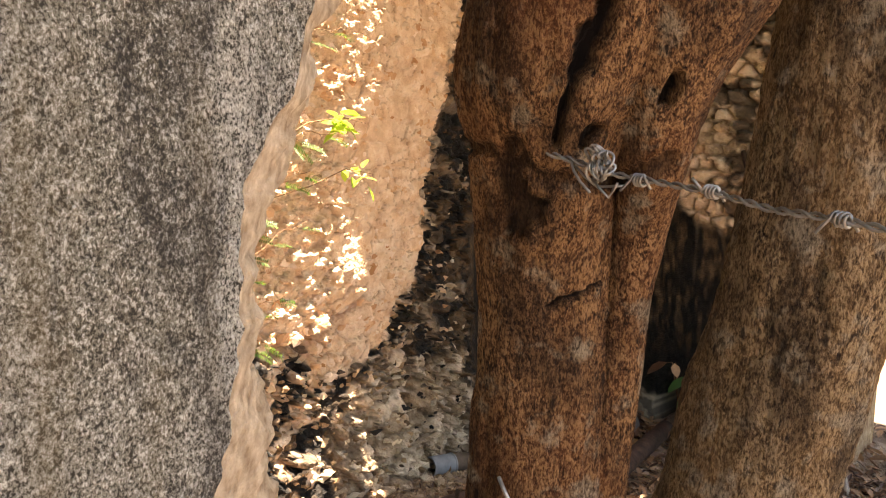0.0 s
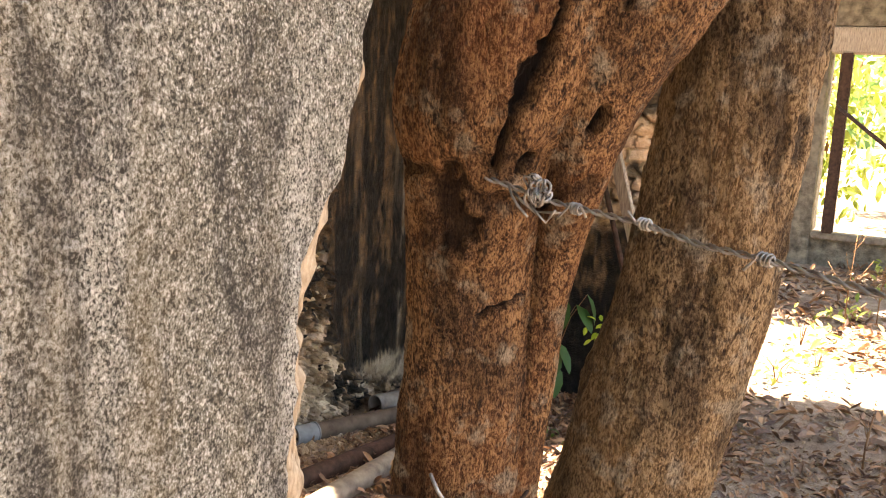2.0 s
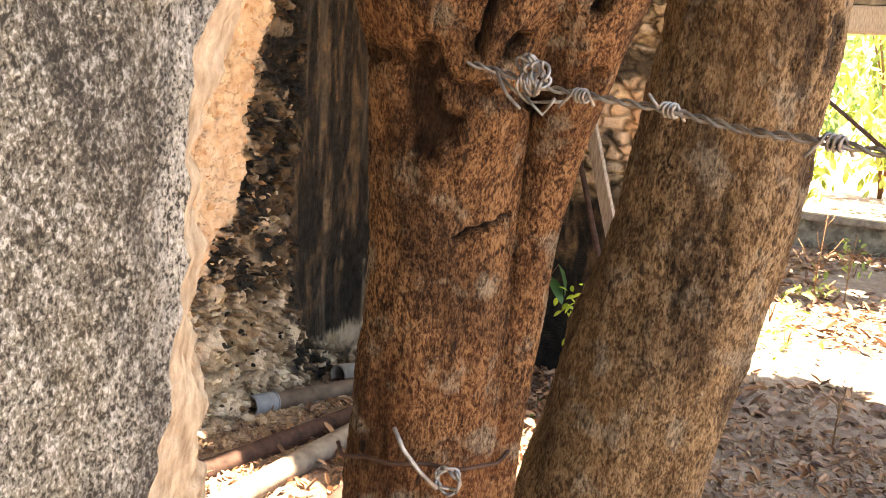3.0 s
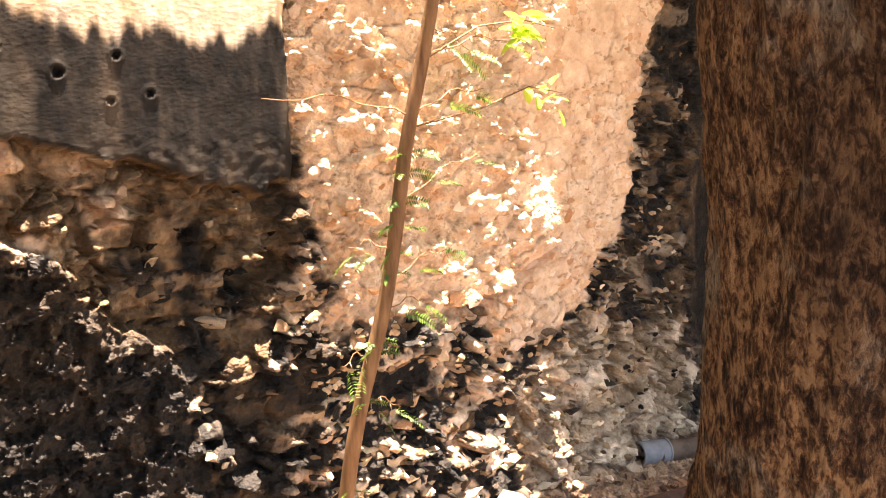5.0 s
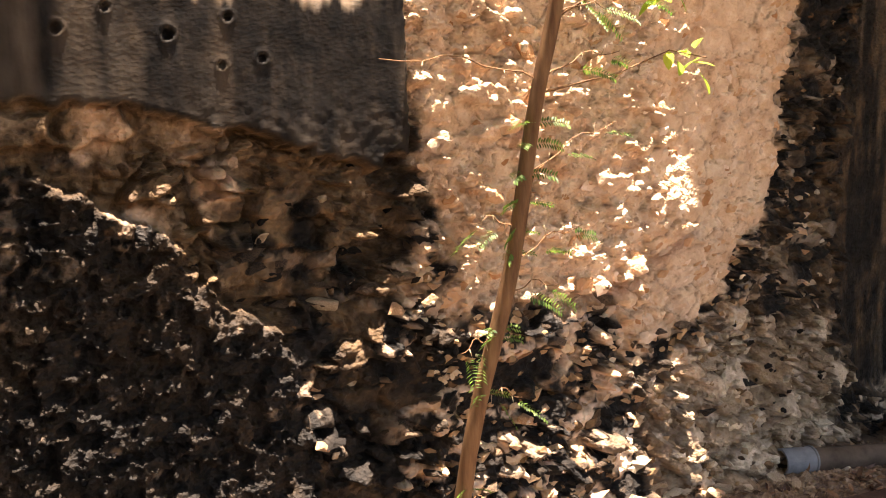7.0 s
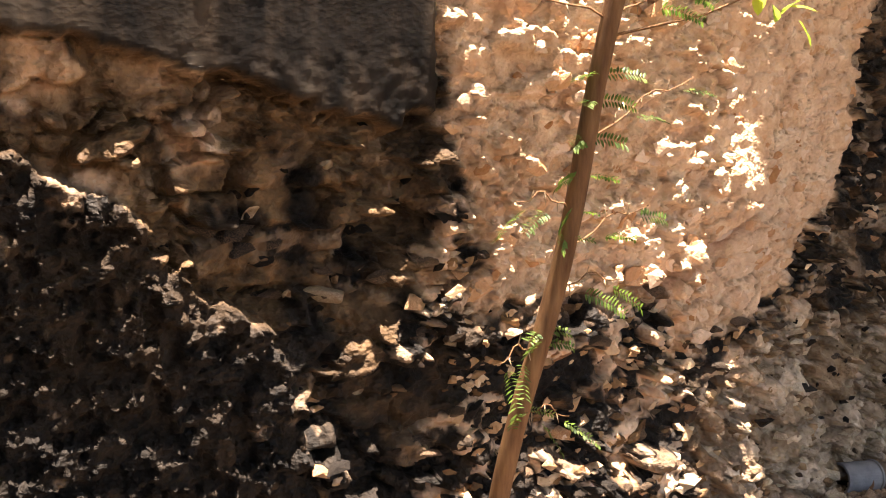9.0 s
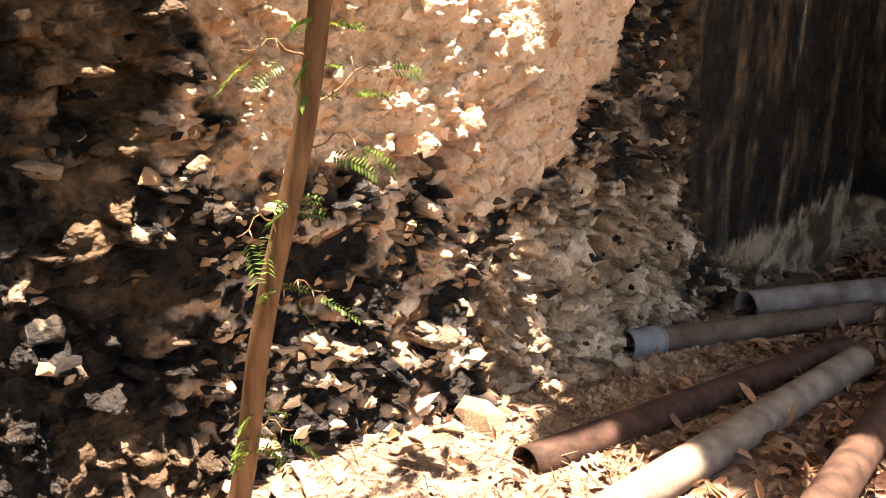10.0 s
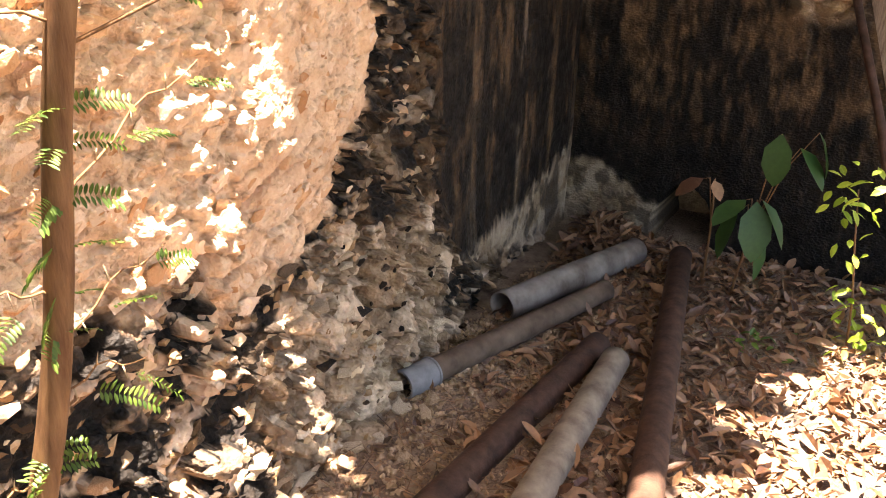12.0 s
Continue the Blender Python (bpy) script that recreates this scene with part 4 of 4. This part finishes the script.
# ---- pipes on the ground ----
def pipe(name, a, b, radius, wall_, material, label, collar=None, bend=0.0):
    """A hollow pipe from a to b, with an open mouth at each end."""
    a, b = Vector(a), Vector(b)
    thing = empty(name, a, label, "pipe", "pipes in the corner")
    way = (b - a).normalized()
    q = way.to_track_quat("Z", "Y").to_matrix().to_4x4()
    length = (b - a).length
    sides, rings = 36, 26
    verts, faces = [], []
    prof = [(radius, length * i / rings) for i in range(rings + 1)] + [(radius - wall_, length * (1 - i / rings)) for i in range(rings + 1)]
    for i, (r, s) in enumerate(prof):
        for k in range(sides):
            t = 2 * math.pi * k / sides
            dent = 1 + 0.012 * noise.noise(Vector((math.cos(t) * 2, math.sin(t) * 2, s * 6 + length)))
            verts.append((r * dent * math.cos(t), r * dent * math.sin(t) + bend * math.sin(math.pi * s / length), s))
    n = len(prof)
    for i in range(n):
        for k in range(sides):
            j, m = (i + 1) % n, (k + 1) % sides
            faces.append((i * sides + k, i * sides + m, j * sides + m, j * sides + k))
    ob = mesh_object("tube", [Matrix.Translation(a) @ q @ Vector(p) for p in verts], faces, material, None, True)
    adopt(ob, thing)
    if collar:
        s0, s1, grow, mat_ = collar
        prof = [(radius - 0.001, s0), (radius + grow, s0), (radius + grow, s1 - 0.008), (radius + grow + 0.004, s1 - 0.006), (radius + grow + 0.004, s1), (radius - 0.001, s1)]
        verts, faces = [], []
        for r, s in prof:
            verts += [Matrix.Translation(a) @ q @ Vector((r * math.cos(2 * math.pi * k / sides), r * math.sin(2 * math.pi * k / sides), s)) for k in range(sides)]
        for i in range(len(prof)):
            for k in range(sides):
                j, m = (i + 1) % len(prof), (k + 1) % sides
                faces.append((i * sides + k, i * sides + m, j * sides + m, j * sides + k))
        adopt(mesh_object("collar", verts, faces, mat_, None, False, "blue-grey plastic coupling"), thing)
    return thing


pipe("drain_pipe", (3.255, 2.222, -0.048), (4.29, 1.945, -0.130), 0.041, 0.004, PVC_OLD, "grey plastic pipe with a blue-grey coupling, stained brown", (-0.012, 0.115, 0.006, PVC_END))
pipe("drain_pipe", (3.895, 2.20, -0.084), (4.74, 1.967, -0.158), 0.056, 0.006, PVC, "wide dusty grey plastic pipe with an open mouth")
pipe("iron_pipe", (2.45, 1.90, 0.0), (3.86, 1.82, -0.105), 0.045, 0.005, RUST, "rusted brown iron pipe sunk among dry leaves")
pipe("cement_pipe", (2.0, 1.60, 0.06), (3.757, 1.726, -0.079), 0.047, 0.008, CEMENT_PIPE, "pale dirty fibre-cement pipe among dry leaves")
pipe("iron_pipe", (2.2, 1.235, 0.06), (4.80, 1.79, -0.165), 0.047, 0.005, RUST, "long rusted brown iron pipe on dry leaves")


# ---- plants of the corner ----
def broad_plant(at, label, leaves, material, stem_to, size):
    plant = empty("plant", at, label, "plant")
    out = []
    a = Vector(at)
    twig([a, a + (Vector(stem_to) - a) * 0.5 + Vector((0.02, 0, 0.01)), Vector(stem_to)], 0.006, plant)
    for p, yaw_, pitch_, s in leaves:
        twig([a + (Vector(stem_to) - a) * 0.7, (Vector(stem_to) + Vector(p)) / 2 + Vector((0, 0, 0.02)), Vector(p)], 0.003, plant)
        q = Euler((rng.uniform(-0.3, 0.3), radians(pitch_), radians(yaw_))).to_matrix().to_4x4()
        pts, fs = leaf_shape(size * s, size * s * 0.6, 0.25, 0.08)
        M = np.array(Matrix.Translation(p) @ q)
        adopt(mesh_object("leaf", pts @ M[:3, :3].T + M[:3, 3], fs, material, None, True), plant)
    return plant


broad_plant((4.62, 1.54, -0.22), "broad-leaved dark green plant against the wall", [((4.55, 1.53, 0.24), 150, 10, 0.9), ((4.55, 1.49, 0.24), 200, 55, 1.15), ((4.55, 1.55, 0.19), 140, 55, 1.0), ((4.55, 1.47, 0.25), 260, 45, 1.0),
            ((4.55, 1.47, 0.12), 250, 70, 1.0), ((4.58, 1.45, 0.50), 180, 70, 1.0), ((4.58, 1.38, 0.46), 260, 40, 0.9), ((4.60, 1.33, 0.52), 280, 60, 0.9)], GREEN, (4.57, 1.49, 0.21), 0.19)
broad_plant((4.66, 1.66, -0.22), "half-dry yellowing seedling leaf by the hole", [((4.58, 1.70, 0.28), 130, 20, 1.0), ((4.58, 1.66, 0.28), 220, 30, 0.7)], LITTER_ONE, (4.62, 1.66, 0.24), 0.12)
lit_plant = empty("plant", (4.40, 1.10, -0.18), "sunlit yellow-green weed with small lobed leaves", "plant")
twig([Vector((4.40, 1.08, -0.20)), Vector((4.43, 1.10, 0.0)), Vector((4.40, 1.13, 0.2)), Vector((4.43, 1.16, 0.40))], 0.005, lit_plant)
out = []
for c, s, k in (((4.43, 1.16, 0.40), 0.045, 16), ((4.42, 1.19, 0.33), 0.03, 7), ((4.42, 1.12, 0.33), 0.03, 6), ((4.42, 1.15, 0.18), 0.03, 6), ((4.40, 1.08, 0.0), 0.055, 18), ((4.39, 1.06, -0.12), 0.055, 18)):
    for i in range(k):
        out.append((turned(c[0] + rng.gauss(0, s), c[1] + rng.gauss(0, s), c[2] + rng.gauss(0, s * 0.6), 1.3, 50), rng.randrange(2)))
scatter("foliage", SMALL, out, BRIGHT, lit_plant)
sprig = empty("plant", (4.2, 1.33, -0.17), "small green sprig among dry leaves", "plant")
scatter("foliage", SMALL, [(turned(4.2 + rng.gauss(0, 0.05), 1.33 + rng.gauss(0, 0.06), -0.13 + rng.gauss(0, 0.02), 1.0, 40), rng.randrange(2)) for _ in range(16)], FERNY, sprig)


# ---- plank and rod leaning in the corner ----
plank = empty("plank", (4.62, 0.78, -0.2), "grey weathered plank leaning against the end wall", "plank")
bm = bmesh.new()
box(bm, -0.045, 0.045, -0.012, 0.012, 0, 1.75)
bmesh.ops.bevel(bm, geom=bm.edges, offset=0.004, segments=1, affect="EDGES")
bm.transform(Matrix.Translation((4.62, 0.78, -0.22)) @ (Vector((5.0, 1.42, 1.42)) - Vector((4.62, 0.78, -0.22))).to_track_quat("Z", "X").to_matrix().to_4x4())
adopt(part("board", bm, OLD_WOOD), plank)
rod = empty("iron_rod", (4.55, 0.88, -0.2), "dark rusty rod leaning against the end wall", "rod")
v, f = tube_arrays([(4.55, 0.88, -0.22), (4.72, 1.15, 0.55), (5.0, 1.52, 1.40)], [0.016, 0.016, 0.014], 10)
adopt(mesh_object("shaft", v, f, RUST, None, True), rod)


# ---- loose stones, gravel and litter ----
def lump(seed, flat=0.6, n=13):
    """A broken stone: the hull of a few points, about 1 across."""
    r = random.Random(seed)
    bm = bmesh.new()
    for _ in range(n):
        p = Vector((r.gauss(0, 1), r.gauss(0, 1), r.gauss(0, 1))).normalized() * r.uniform(0.40, 0.55)
        bm.verts.new((p.x, p.y * 0.8, p.z * flat))
    res = bmesh.ops.convex_hull(bm, input=bm.verts)
    bmesh.ops.delete(bm, geom=[g for g in res["geom_interior"] if isinstance(g, bmesh.types.BMVert)], context="VERTS")
    bmesh.ops.recalc_face_normals(bm, faces=bm.faces)
    return bm


def lump_arrays(seed, flat=0.6):
    bm = lump(seed, flat)
    bm.verts.index_update()
    out = np.array([tuple(v.co) for v in bm.verts]), [tuple(v.index for v in f.verts) for f in bm.faces]
    bm.free()
    return out


LUMPS = [lump_arrays(s, 0.5 + 0.05 * (s % 5)) for s in range(10)]


def on_ground(x, y):
    return float(ground_height(np.array([x]), np.array([y]))[0])


def north_face(x, z):
    return float(north_place(np.array([x]), np.array([z]))[1][0])


grit = []
while len(grit) < 2600:
    x, y = rng.uniform(1.6, 5.0), rng.uniform(1.2, 2.3)
    if rng.random() < math.exp(-((2.28 - y) / 0.25)) + 0.12 + (0.5 if 4.0 < x < 4.5 and y > 1.3 else 0):
        grit.append((turned(x, y, on_ground(x, y) + 0.002, rng.choice((0.008, 0.012, 0.016, 0.026))), rng.randrange(10)))
for _ in range(1500):
    x, y = rng.uniform(2.5, 4.0), 2.27 - abs(rng.gauss(0, 0.22))
    grit.append((turned(x, y, on_ground(x, y) + 0.003, rng.choice((0.008, 0.012, 0.02, 0.03))), rng.randrange(10)))
for _ in range(1400):
    x, y = rng.uniform(2.6, 5.0), rng.uniform(-0.9, 0.6)
    grit.append((turned(x, y, on_ground(x, y) + 0.003, rng.choice((0.01, 0.016, 0.024))), rng.randrange(10)))
for _ in range(1200):
    x, y = rng.uniform(4.8, 8.0), rng.uniform(-1.5, 0.9)
    grit.append((turned(x, y, on_ground(x, y) + 0.002, rng.choice((0.012, 0.02, 0.03))), rng.randrange(10)))
scatter("gravel", LUMPS, grit, PALE, None, "pale limestone crumbs along the wall's foot", "gravel", "stuff")

STONE_MESH = []
for s in range(8):
    me_ = bpy.data.meshes.new("stone")
    b_ = lump(40 + s, 0.6, 15)
    b_.to_mesh(me_)
    b_.free()
    me_.materials.append(PALE)
    STONE_MESH.append(me_)
big = [(2.50, 2.10, 0.14, 0.05), (2.34, 2.12, 0.09, 0.06), (3.01, 2.18, 0.075, 0.05), (2.95, 2.22, 0.06, 0.05), (2.85, 2.16, 0.08, 0.06)]
for i in range(70):
    x = rng.uniform(1.7, 3.6)
    big.append((x, 2.24 - abs(rng.gauss(0, 0.10)), rng.uniform(0.025, 0.07), 0.0))
for i in range(16):
    big.append((rng.uniform(2.7, 4.4), rng.uniform(1.4, 2.1), rng.uniform(0.025, 0.05), 0.0))
for i, (x, y, s, _) in enumerate(big):
    ob = new("stone", STONE_MESH[i % 8])
    ob.matrix_world = Matrix.LocRotScale((x, y, on_ground(x, y) + s * 0.16), Euler((rng.uniform(-0.5, 0.5), rng.uniform(-0.5, 0.5), rng.uniform(0, 6))), (s * 1.2, s, s))
    tagged(ob, "broken pale limestone lump on the earth by the wall", "stone", "fallen stones")

DRY = [leaf_shape(0.10, 0.045, 0.25, 0.25), leaf_shape(0.085, 0.04, -0.3, 0.1), leaf_shape(0.12, 0.05, 0.4, 0.3), leaf_shape(0.07, 0.035, 0.15, -0.3), leaf_shape(0.11, 0.035, -0.2, 0.5)]
litter = []
while len(litter) < 9000:
    x, y = rng.uniform(2.2, 5.05), rng.uniform(-0.6, 2.25)
    dens = 0.25 + 0.75 * step(2.6, 3.4, np.array(x)) if y < 2.0 else 0.35
    if x < 3.4 and y > 1.8:
        dens = 0.12
    if y < 0.5:
        dens = 0.5
    if rng.random() < dens * (0.45 + 0.9 * soft(np.array(x * 4), np.array(y * 4), 3)):
        litter.append((turned(x, y, on_ground(x, y) + rng.uniform(0.004, 0.022), rng.uniform(0.25, 0.68), 42), rng.randrange(5)))
for _ in range(420):
    x, y = 4.98 - abs(rng.gauss(0, 0.2)), 2.25 - abs(rng.gauss(0, 0.12))
    top = 0.10 * math.exp(-((4.95 - x) / 0.28) ** 2 - ((2.2 - y) / 0.2) ** 2)
    litter.append((turned(x, y, on_ground(x, y) + rng.uniform(0.3, 1.0) * top + 0.01, rng.uniform(0.6, 1.0), 40), rng.randrange(5)))
while len(litter) < 12800:
    x, y = rng.uniform(4.9, 12.0), rng.uniform(-2.2, 1.4)
    if soft(np.array(x * 1.1), np.array(y * 1.1), 5) > (0.62 if x < 8 else 0.3):
        litter.append((turned(x, y, on_ground(x, y) + rng.uniform(0.004, 0.03), rng.uniform(0.7, 1.3), 34), rng.randrange(5)))
scatter("leaf_litter", DRY, litter, LITTER, None, "thick litter of curled brown leaves on the earth", "leaf litter", "stuff")
needles = []
BLADE = [leaf_shape(0.10, 0.0026, 0.05, 0.0), leaf_shape(0.07, 0.0022, 0.15, 0.0)]
while len(needles) < 3600:
    x, y = rng.uniform(1.7, 4.2), rng.uniform(1.3, 2.25)
    needles.append((turned(x, y, on_ground(x, y) + rng.uniform(0.003, 0.014), rng.uniform(0.6, 1.3), 9), rng.randrange(2)))
scatter("straw", BLADE, needles, LITTER, None, "thin dry brown straw and twigs on the earth", "straw", "stuff")
LEAF_MESH = []
for pts, fs in DRY:
    me_ = bpy.data.meshes.new("dry_leaf")
    me_.from_pydata(pts.tolist(), [], fs)
    me_.materials.append(LITTER_ONE)
    me_.shade_smooth()
    LEAF_MESH.append(me_)
for i in range(110):
    x, y = rng.uniform(3.0, 4.85), rng.uniform(1.15, 2.05)
    if i < 30:
        x, y = rng.uniform(3.75, 4.15), rng.uniform(1.72, 1.95)
    ob = new("dry_leaf", LEAF_MESH[i % 5])
    ob.matrix_world = turned(x, y, on_ground(x, y) + rng.uniform(0.012, 0.03), rng.uniform(0.6, 1.0), 35)
    tagged(ob, "curled dry brown leaf on the litter", "leaf", "fallen leaves")


# ---- the ruin across the yard and what grows there ----
ruin = empty("ruin", (11.2, 0.5, -0.25), "far ruined wall with a wide opening under a heavy lintel", "ruin")
bm = bmesh.new()
box(bm, 11.0, 11.5, 1.02, 7.0, -0.4, 2.95)
adopt(part("pier", bm, OLD_STONE), ruin)
bm = bmesh.new()
box(bm, 11.0, 11.5, -4.6, -3.6, -0.4, 2.95)
adopt(part("pier", bm, OLD_STONE), ruin)
bm = bmesh.new()
box(bm, 11.05, 11.4, -3.6, 1.02, -0.4, 0.06)
adopt(part("low_wall", bm, OLD_STONE), ruin)
bm = bmesh.new()
box(bm, 10.98, 11.45, -3.59, 1.01, 0.063, 0.14)
bmesh.ops.bevel(bm, geom=bm.edges, offset=0.012, segments=2, affect="EDGES")
adopt(part("sill", bm, CEMENT_PIPE), ruin)
bm = bmesh.new()
box(bm, 11.0, 11.4, -3.6, 1.02, 2.12, 2.40)
bmesh.ops.bevel(bm, geom=bm.edges, offset=0.015, segments=2, affect="EDGES")
adopt(part("lintel", bm, OLD_WOOD), ruin)
bm = bmesh.new()
box(bm, 11.0, 11.4, -3.6, 1.02, 2.41, 2.95)
adopt(part("wall_top", bm, OLD_STONE), ruin)
bm = bmesh.new()
box(bm, 10.95, 11.08, 0.78, 0.90, 0.14, 2.12)
bmesh.ops.bevel(bm, geom=bm.edges, offset=0.012, segments=2, affect="EDGES")
adopt(part("post", bm, RUST, None, "dark weathered timber post"), ruin)

branch = empty("branch", (10.2, 0.8, -0.25), "dark bare branch leaning in the far opening", "branch")
v, f = tube_arrays([(10.6, 0.85, 1.55), (10.3, 0.35, 1.2), (10.1, -0.2, 0.8), (9.9, -0.9, 0.2), (9.8, -1.3, -0.26)], [0.02, 0.022, 0.025, 0.028, 0.03], 8)
adopt(mesh_object("limb", v, f, RUST, None, True), branch)

BIGLEAF = [leaf_shape(0.15, 0.07, 0.2), leaf_shape(0.12, 0.06, 0.3), leaf_shape(0.18, 0.08, 0.1)]
YELLOW = leaf_material("sunlit thicket leaf", (0.16, 0.22, 0.03), (0.42, 0.44, 0.12), 0.5)
for i in range(9):
    x, y = 13.0 + 2.2 * (i % 3) + rng.uniform(-0.5, 0.5), -5.0 + 1.05 * i + rng.uniform(-0.4, 0.4)
    bush = empty("bush", (x, y, -0.25), "sunlit yellow-green thicket beyond the ruin", "bush", "thicket")
    h = rng.uniform(2.6, 4.0)
    for k in range(5):
        a = rng.uniform(0, 6.28)
        tip = (x + math.cos(a) * 0.7, y + math.sin(a) * 0.7, h * rng.uniform(0.7, 1))
        twig([(x, y, -0.3), ((x * 2 + tip[0]) / 3 + 0.1, (y * 2 + tip[1]) / 3, h * 0.4), tip], 0.03, bush)
    out = []
    for k in range(30):
        c = (x + rng.gauss(0, 0.6), y + rng.gauss(0, 0.6), rng.uniform(0.1, h))
        out += [(turned(c[0] + rng.gauss(0, 0.22), c[1] + rng.gauss(0, 0.22), c[2] + rng.gauss(0, 0.2), rng.uniform(0.8, 1.5)), rng.randrange(3)) for _ in range(34)]
    scatter("foliage", BIGLEAF, out, YELLOW, bush)
HUGE = [leaf_shape(1.3, 0.7, 0.2), leaf_shape(1.0, 0.6, 0.3)]
wood = []
for i in range(7000):
    a, r = rng.uniform(0, 6.283), rng.uniform(38, 55)
    wood.append((turned(r * math.cos(a), r * math.sin(a), rng.uniform(-0.3, 9.0) * (0.6 + 0.4 * math.sin(a * 9) * math.sin(a * 4)), rng.uniform(0.8, 1.6)), rng.randrange(2)))
scatter("far_woods", HUGE, wood, CROWN, None, "far sunlit woods round the yard", "woods", "stuff")

for (x, y, s, k) in ((6.2, 0.55, 0.10, 26), (6.6, 0.35, 0.12, 30), (7.3, 0.55, 0.14, 34), (8.2, 0.30, 0.12, 26), (8.6, -0.35, 0.10, 24), (9.6, 0.1, 0.15, 30)):
    weed = empty("weed", (x, y, -0.25), "yellow-green weed among dry leaves in the yard", "weed", "weeds in the yard")
    z0 = on_ground(x, y)
    for j in range(4):
        a = rng.uniform(0, 6.28)
        twig([(x, y, z0 - 0.02), (x + 0.03 * math.cos(a), y + 0.03 * math.sin(a), z0 + s), (x + s * math.cos(a), y + s * math.sin(a), z0 + s * 1.8)], 0.004, weed)
    scatter("foliage", BIGLEAF, [(turned(x + rng.gauss(0, s), y + rng.gauss(0, s), z0 + abs(rng.gauss(0.5, 0.5)) * s * 1.5 + 0.02, rng.uniform(0.35, 0.6), 60), rng.randrange(3)) for _ in range(k)], YELLOW, weed)
for (x, y, h) in ((8.0, 0.32, 0.85), (4.9, -0.08, 0.30), (8.4, 0.1, 0.6)):
    dry = empty("dry_weed", (x, y, -0.25), "bare dry weed stalk with forking twigs", "weed", "dry stalks")
    z0 = on_ground(x, y)
    twig([(x, y, z0 - 0.02), (x + 0.02, y, z0 + h * 0.4), (x, y - 0.02, z0 + h)], 0.006, dry)
    for j in range(7):
        s = rng.uniform(0.3, 0.9)
        a = rng.uniform(0, 6.28)
        twig([(x, y, z0 + h * s), (x + h * 0.15 * math.cos(a), y + h * 0.15 * math.sin(a), z0 + h * s + h * 0.1), (x + h * 0.25 * math.cos(a), y + h * 0.25 * math.sin(a), z0 + h * s + h * 0.22)], 0.003, dry)

# ---- single stones of the rubble wall ----
WALL_STONES = {}
for mat_ in (OCHRE, PALE, SOOT):
    for s in range(8):
        me_ = bpy.data.meshes.new("stone")
        b_ = lump(80 + s, 0.62, 14)
        b_.to_mesh(me_)
        b_.free()
        me_.materials.append(mat_)
        WALL_STONES[mat_.name, s] = me_
made = 0
while made < 300:
    x, z = rng.uniform(1.15, 3.6), rng.uniform(-0.05, 0.95)
    pl_, pr_, or_, pa_ = (float(q[0]) for q in north_marks(np.array([x]), np.array([z])))
    if or_ > 0.5 or pl_ > 0.4 or pr_ > 0.4 or float(crust_zone(np.array([x]), np.array([z]))[0]) > 0.5:
        continue
    dark_ = rng.random() < (0.25 if pa_ > 0.5 else (0.84 if x < 1.9 else 0.42))
    mat_ = SOOT if dark_ else (PALE if (pa_ > 0.4 or rng.random() < 0.45) else OCHRE)
    w = rng.uniform(0.03, 0.085)
    ob = new("stone", WALL_STONES[mat_.name, rng.randrange(8)])
    ob.matrix_world = Matrix.LocRotScale((x, north_face(x, z) + w * 0.12, z), Euler((rng.uniform(-0.4, 0.4), rng.uniform(-0.35, 0.35), rng.uniform(-0.6, 0.6))), (w * 1.25, w, w * 0.75))
    ob.parent = north
    made += 1


def facing(name, count_, region, test, sizes, out_, material, thick):
    """Small stones set into the wall's face, joined."""
    xs_ = np.array([rng.uniform(region[0], region[1]) for _ in range(count_ * 4)])
    zs_ = np.array([rng.uniform(region[2], region[3]) for _ in range(count_ * 4)])
    ys_ = north_place(xs_, zs_)[1]
    keep = test(xs_, zs_)
    put_ = []
    for x, y, z in list(zip(xs_[keep], ys_[keep], zs_[keep]))[:count_]:
        w = rng.uniform(*sizes)
        turn_ = Euler((radians(90) + rng.uniform(-0.22, 0.22), rng.uniform(-0.6, 0.6), rng.uniform(-0.2, 0.2)))
        put_.append((Matrix.LocRotScale((x, y + w * out_, z), turn_, (w * 1.25, w * 0.85, w * thick)), rng.randrange(10)))
    ob = scatter(name, LUMPS, put_, material, None, "", "", "stuff")
    ob.parent = north
    return ob


facing("facing_stones", 520, (1.86, 3.6, 0.45, 2.05), lambda x, z: orange_zone(x, z) > 0.6, (0.025, 0.075), 0.10, FACING, 0.55)
def bare_rubble(x, z):
    pl_, pr_, or_, pa_ = north_marks(x, z)
    return (or_ < 0.4) & (pl_ < 0.4) & (pr_ < 0.4)


facing("rubble_chips", 130, (0.9, 2.0, -0.05, 1.15), lambda x, z: bare_rubble(x, z) & (crust_zone(x, z) < 0.5) & (bare_band(x, z) < 0.5), (0.012, 0.036), 0.08, CHIPS, 0.8)
facing("rubble_chips", 430, (1.85, 3.2, -0.1, 0.9), bare_rubble, (0.014, 0.05), 0.06, CHIPS_MIX, 0.8)
facing("rubble_chips", 180, (3.1, 3.75, 0.1, 1.6), bare_rubble, (0.014, 0.04), 0.06, CHIPS, 0.8)
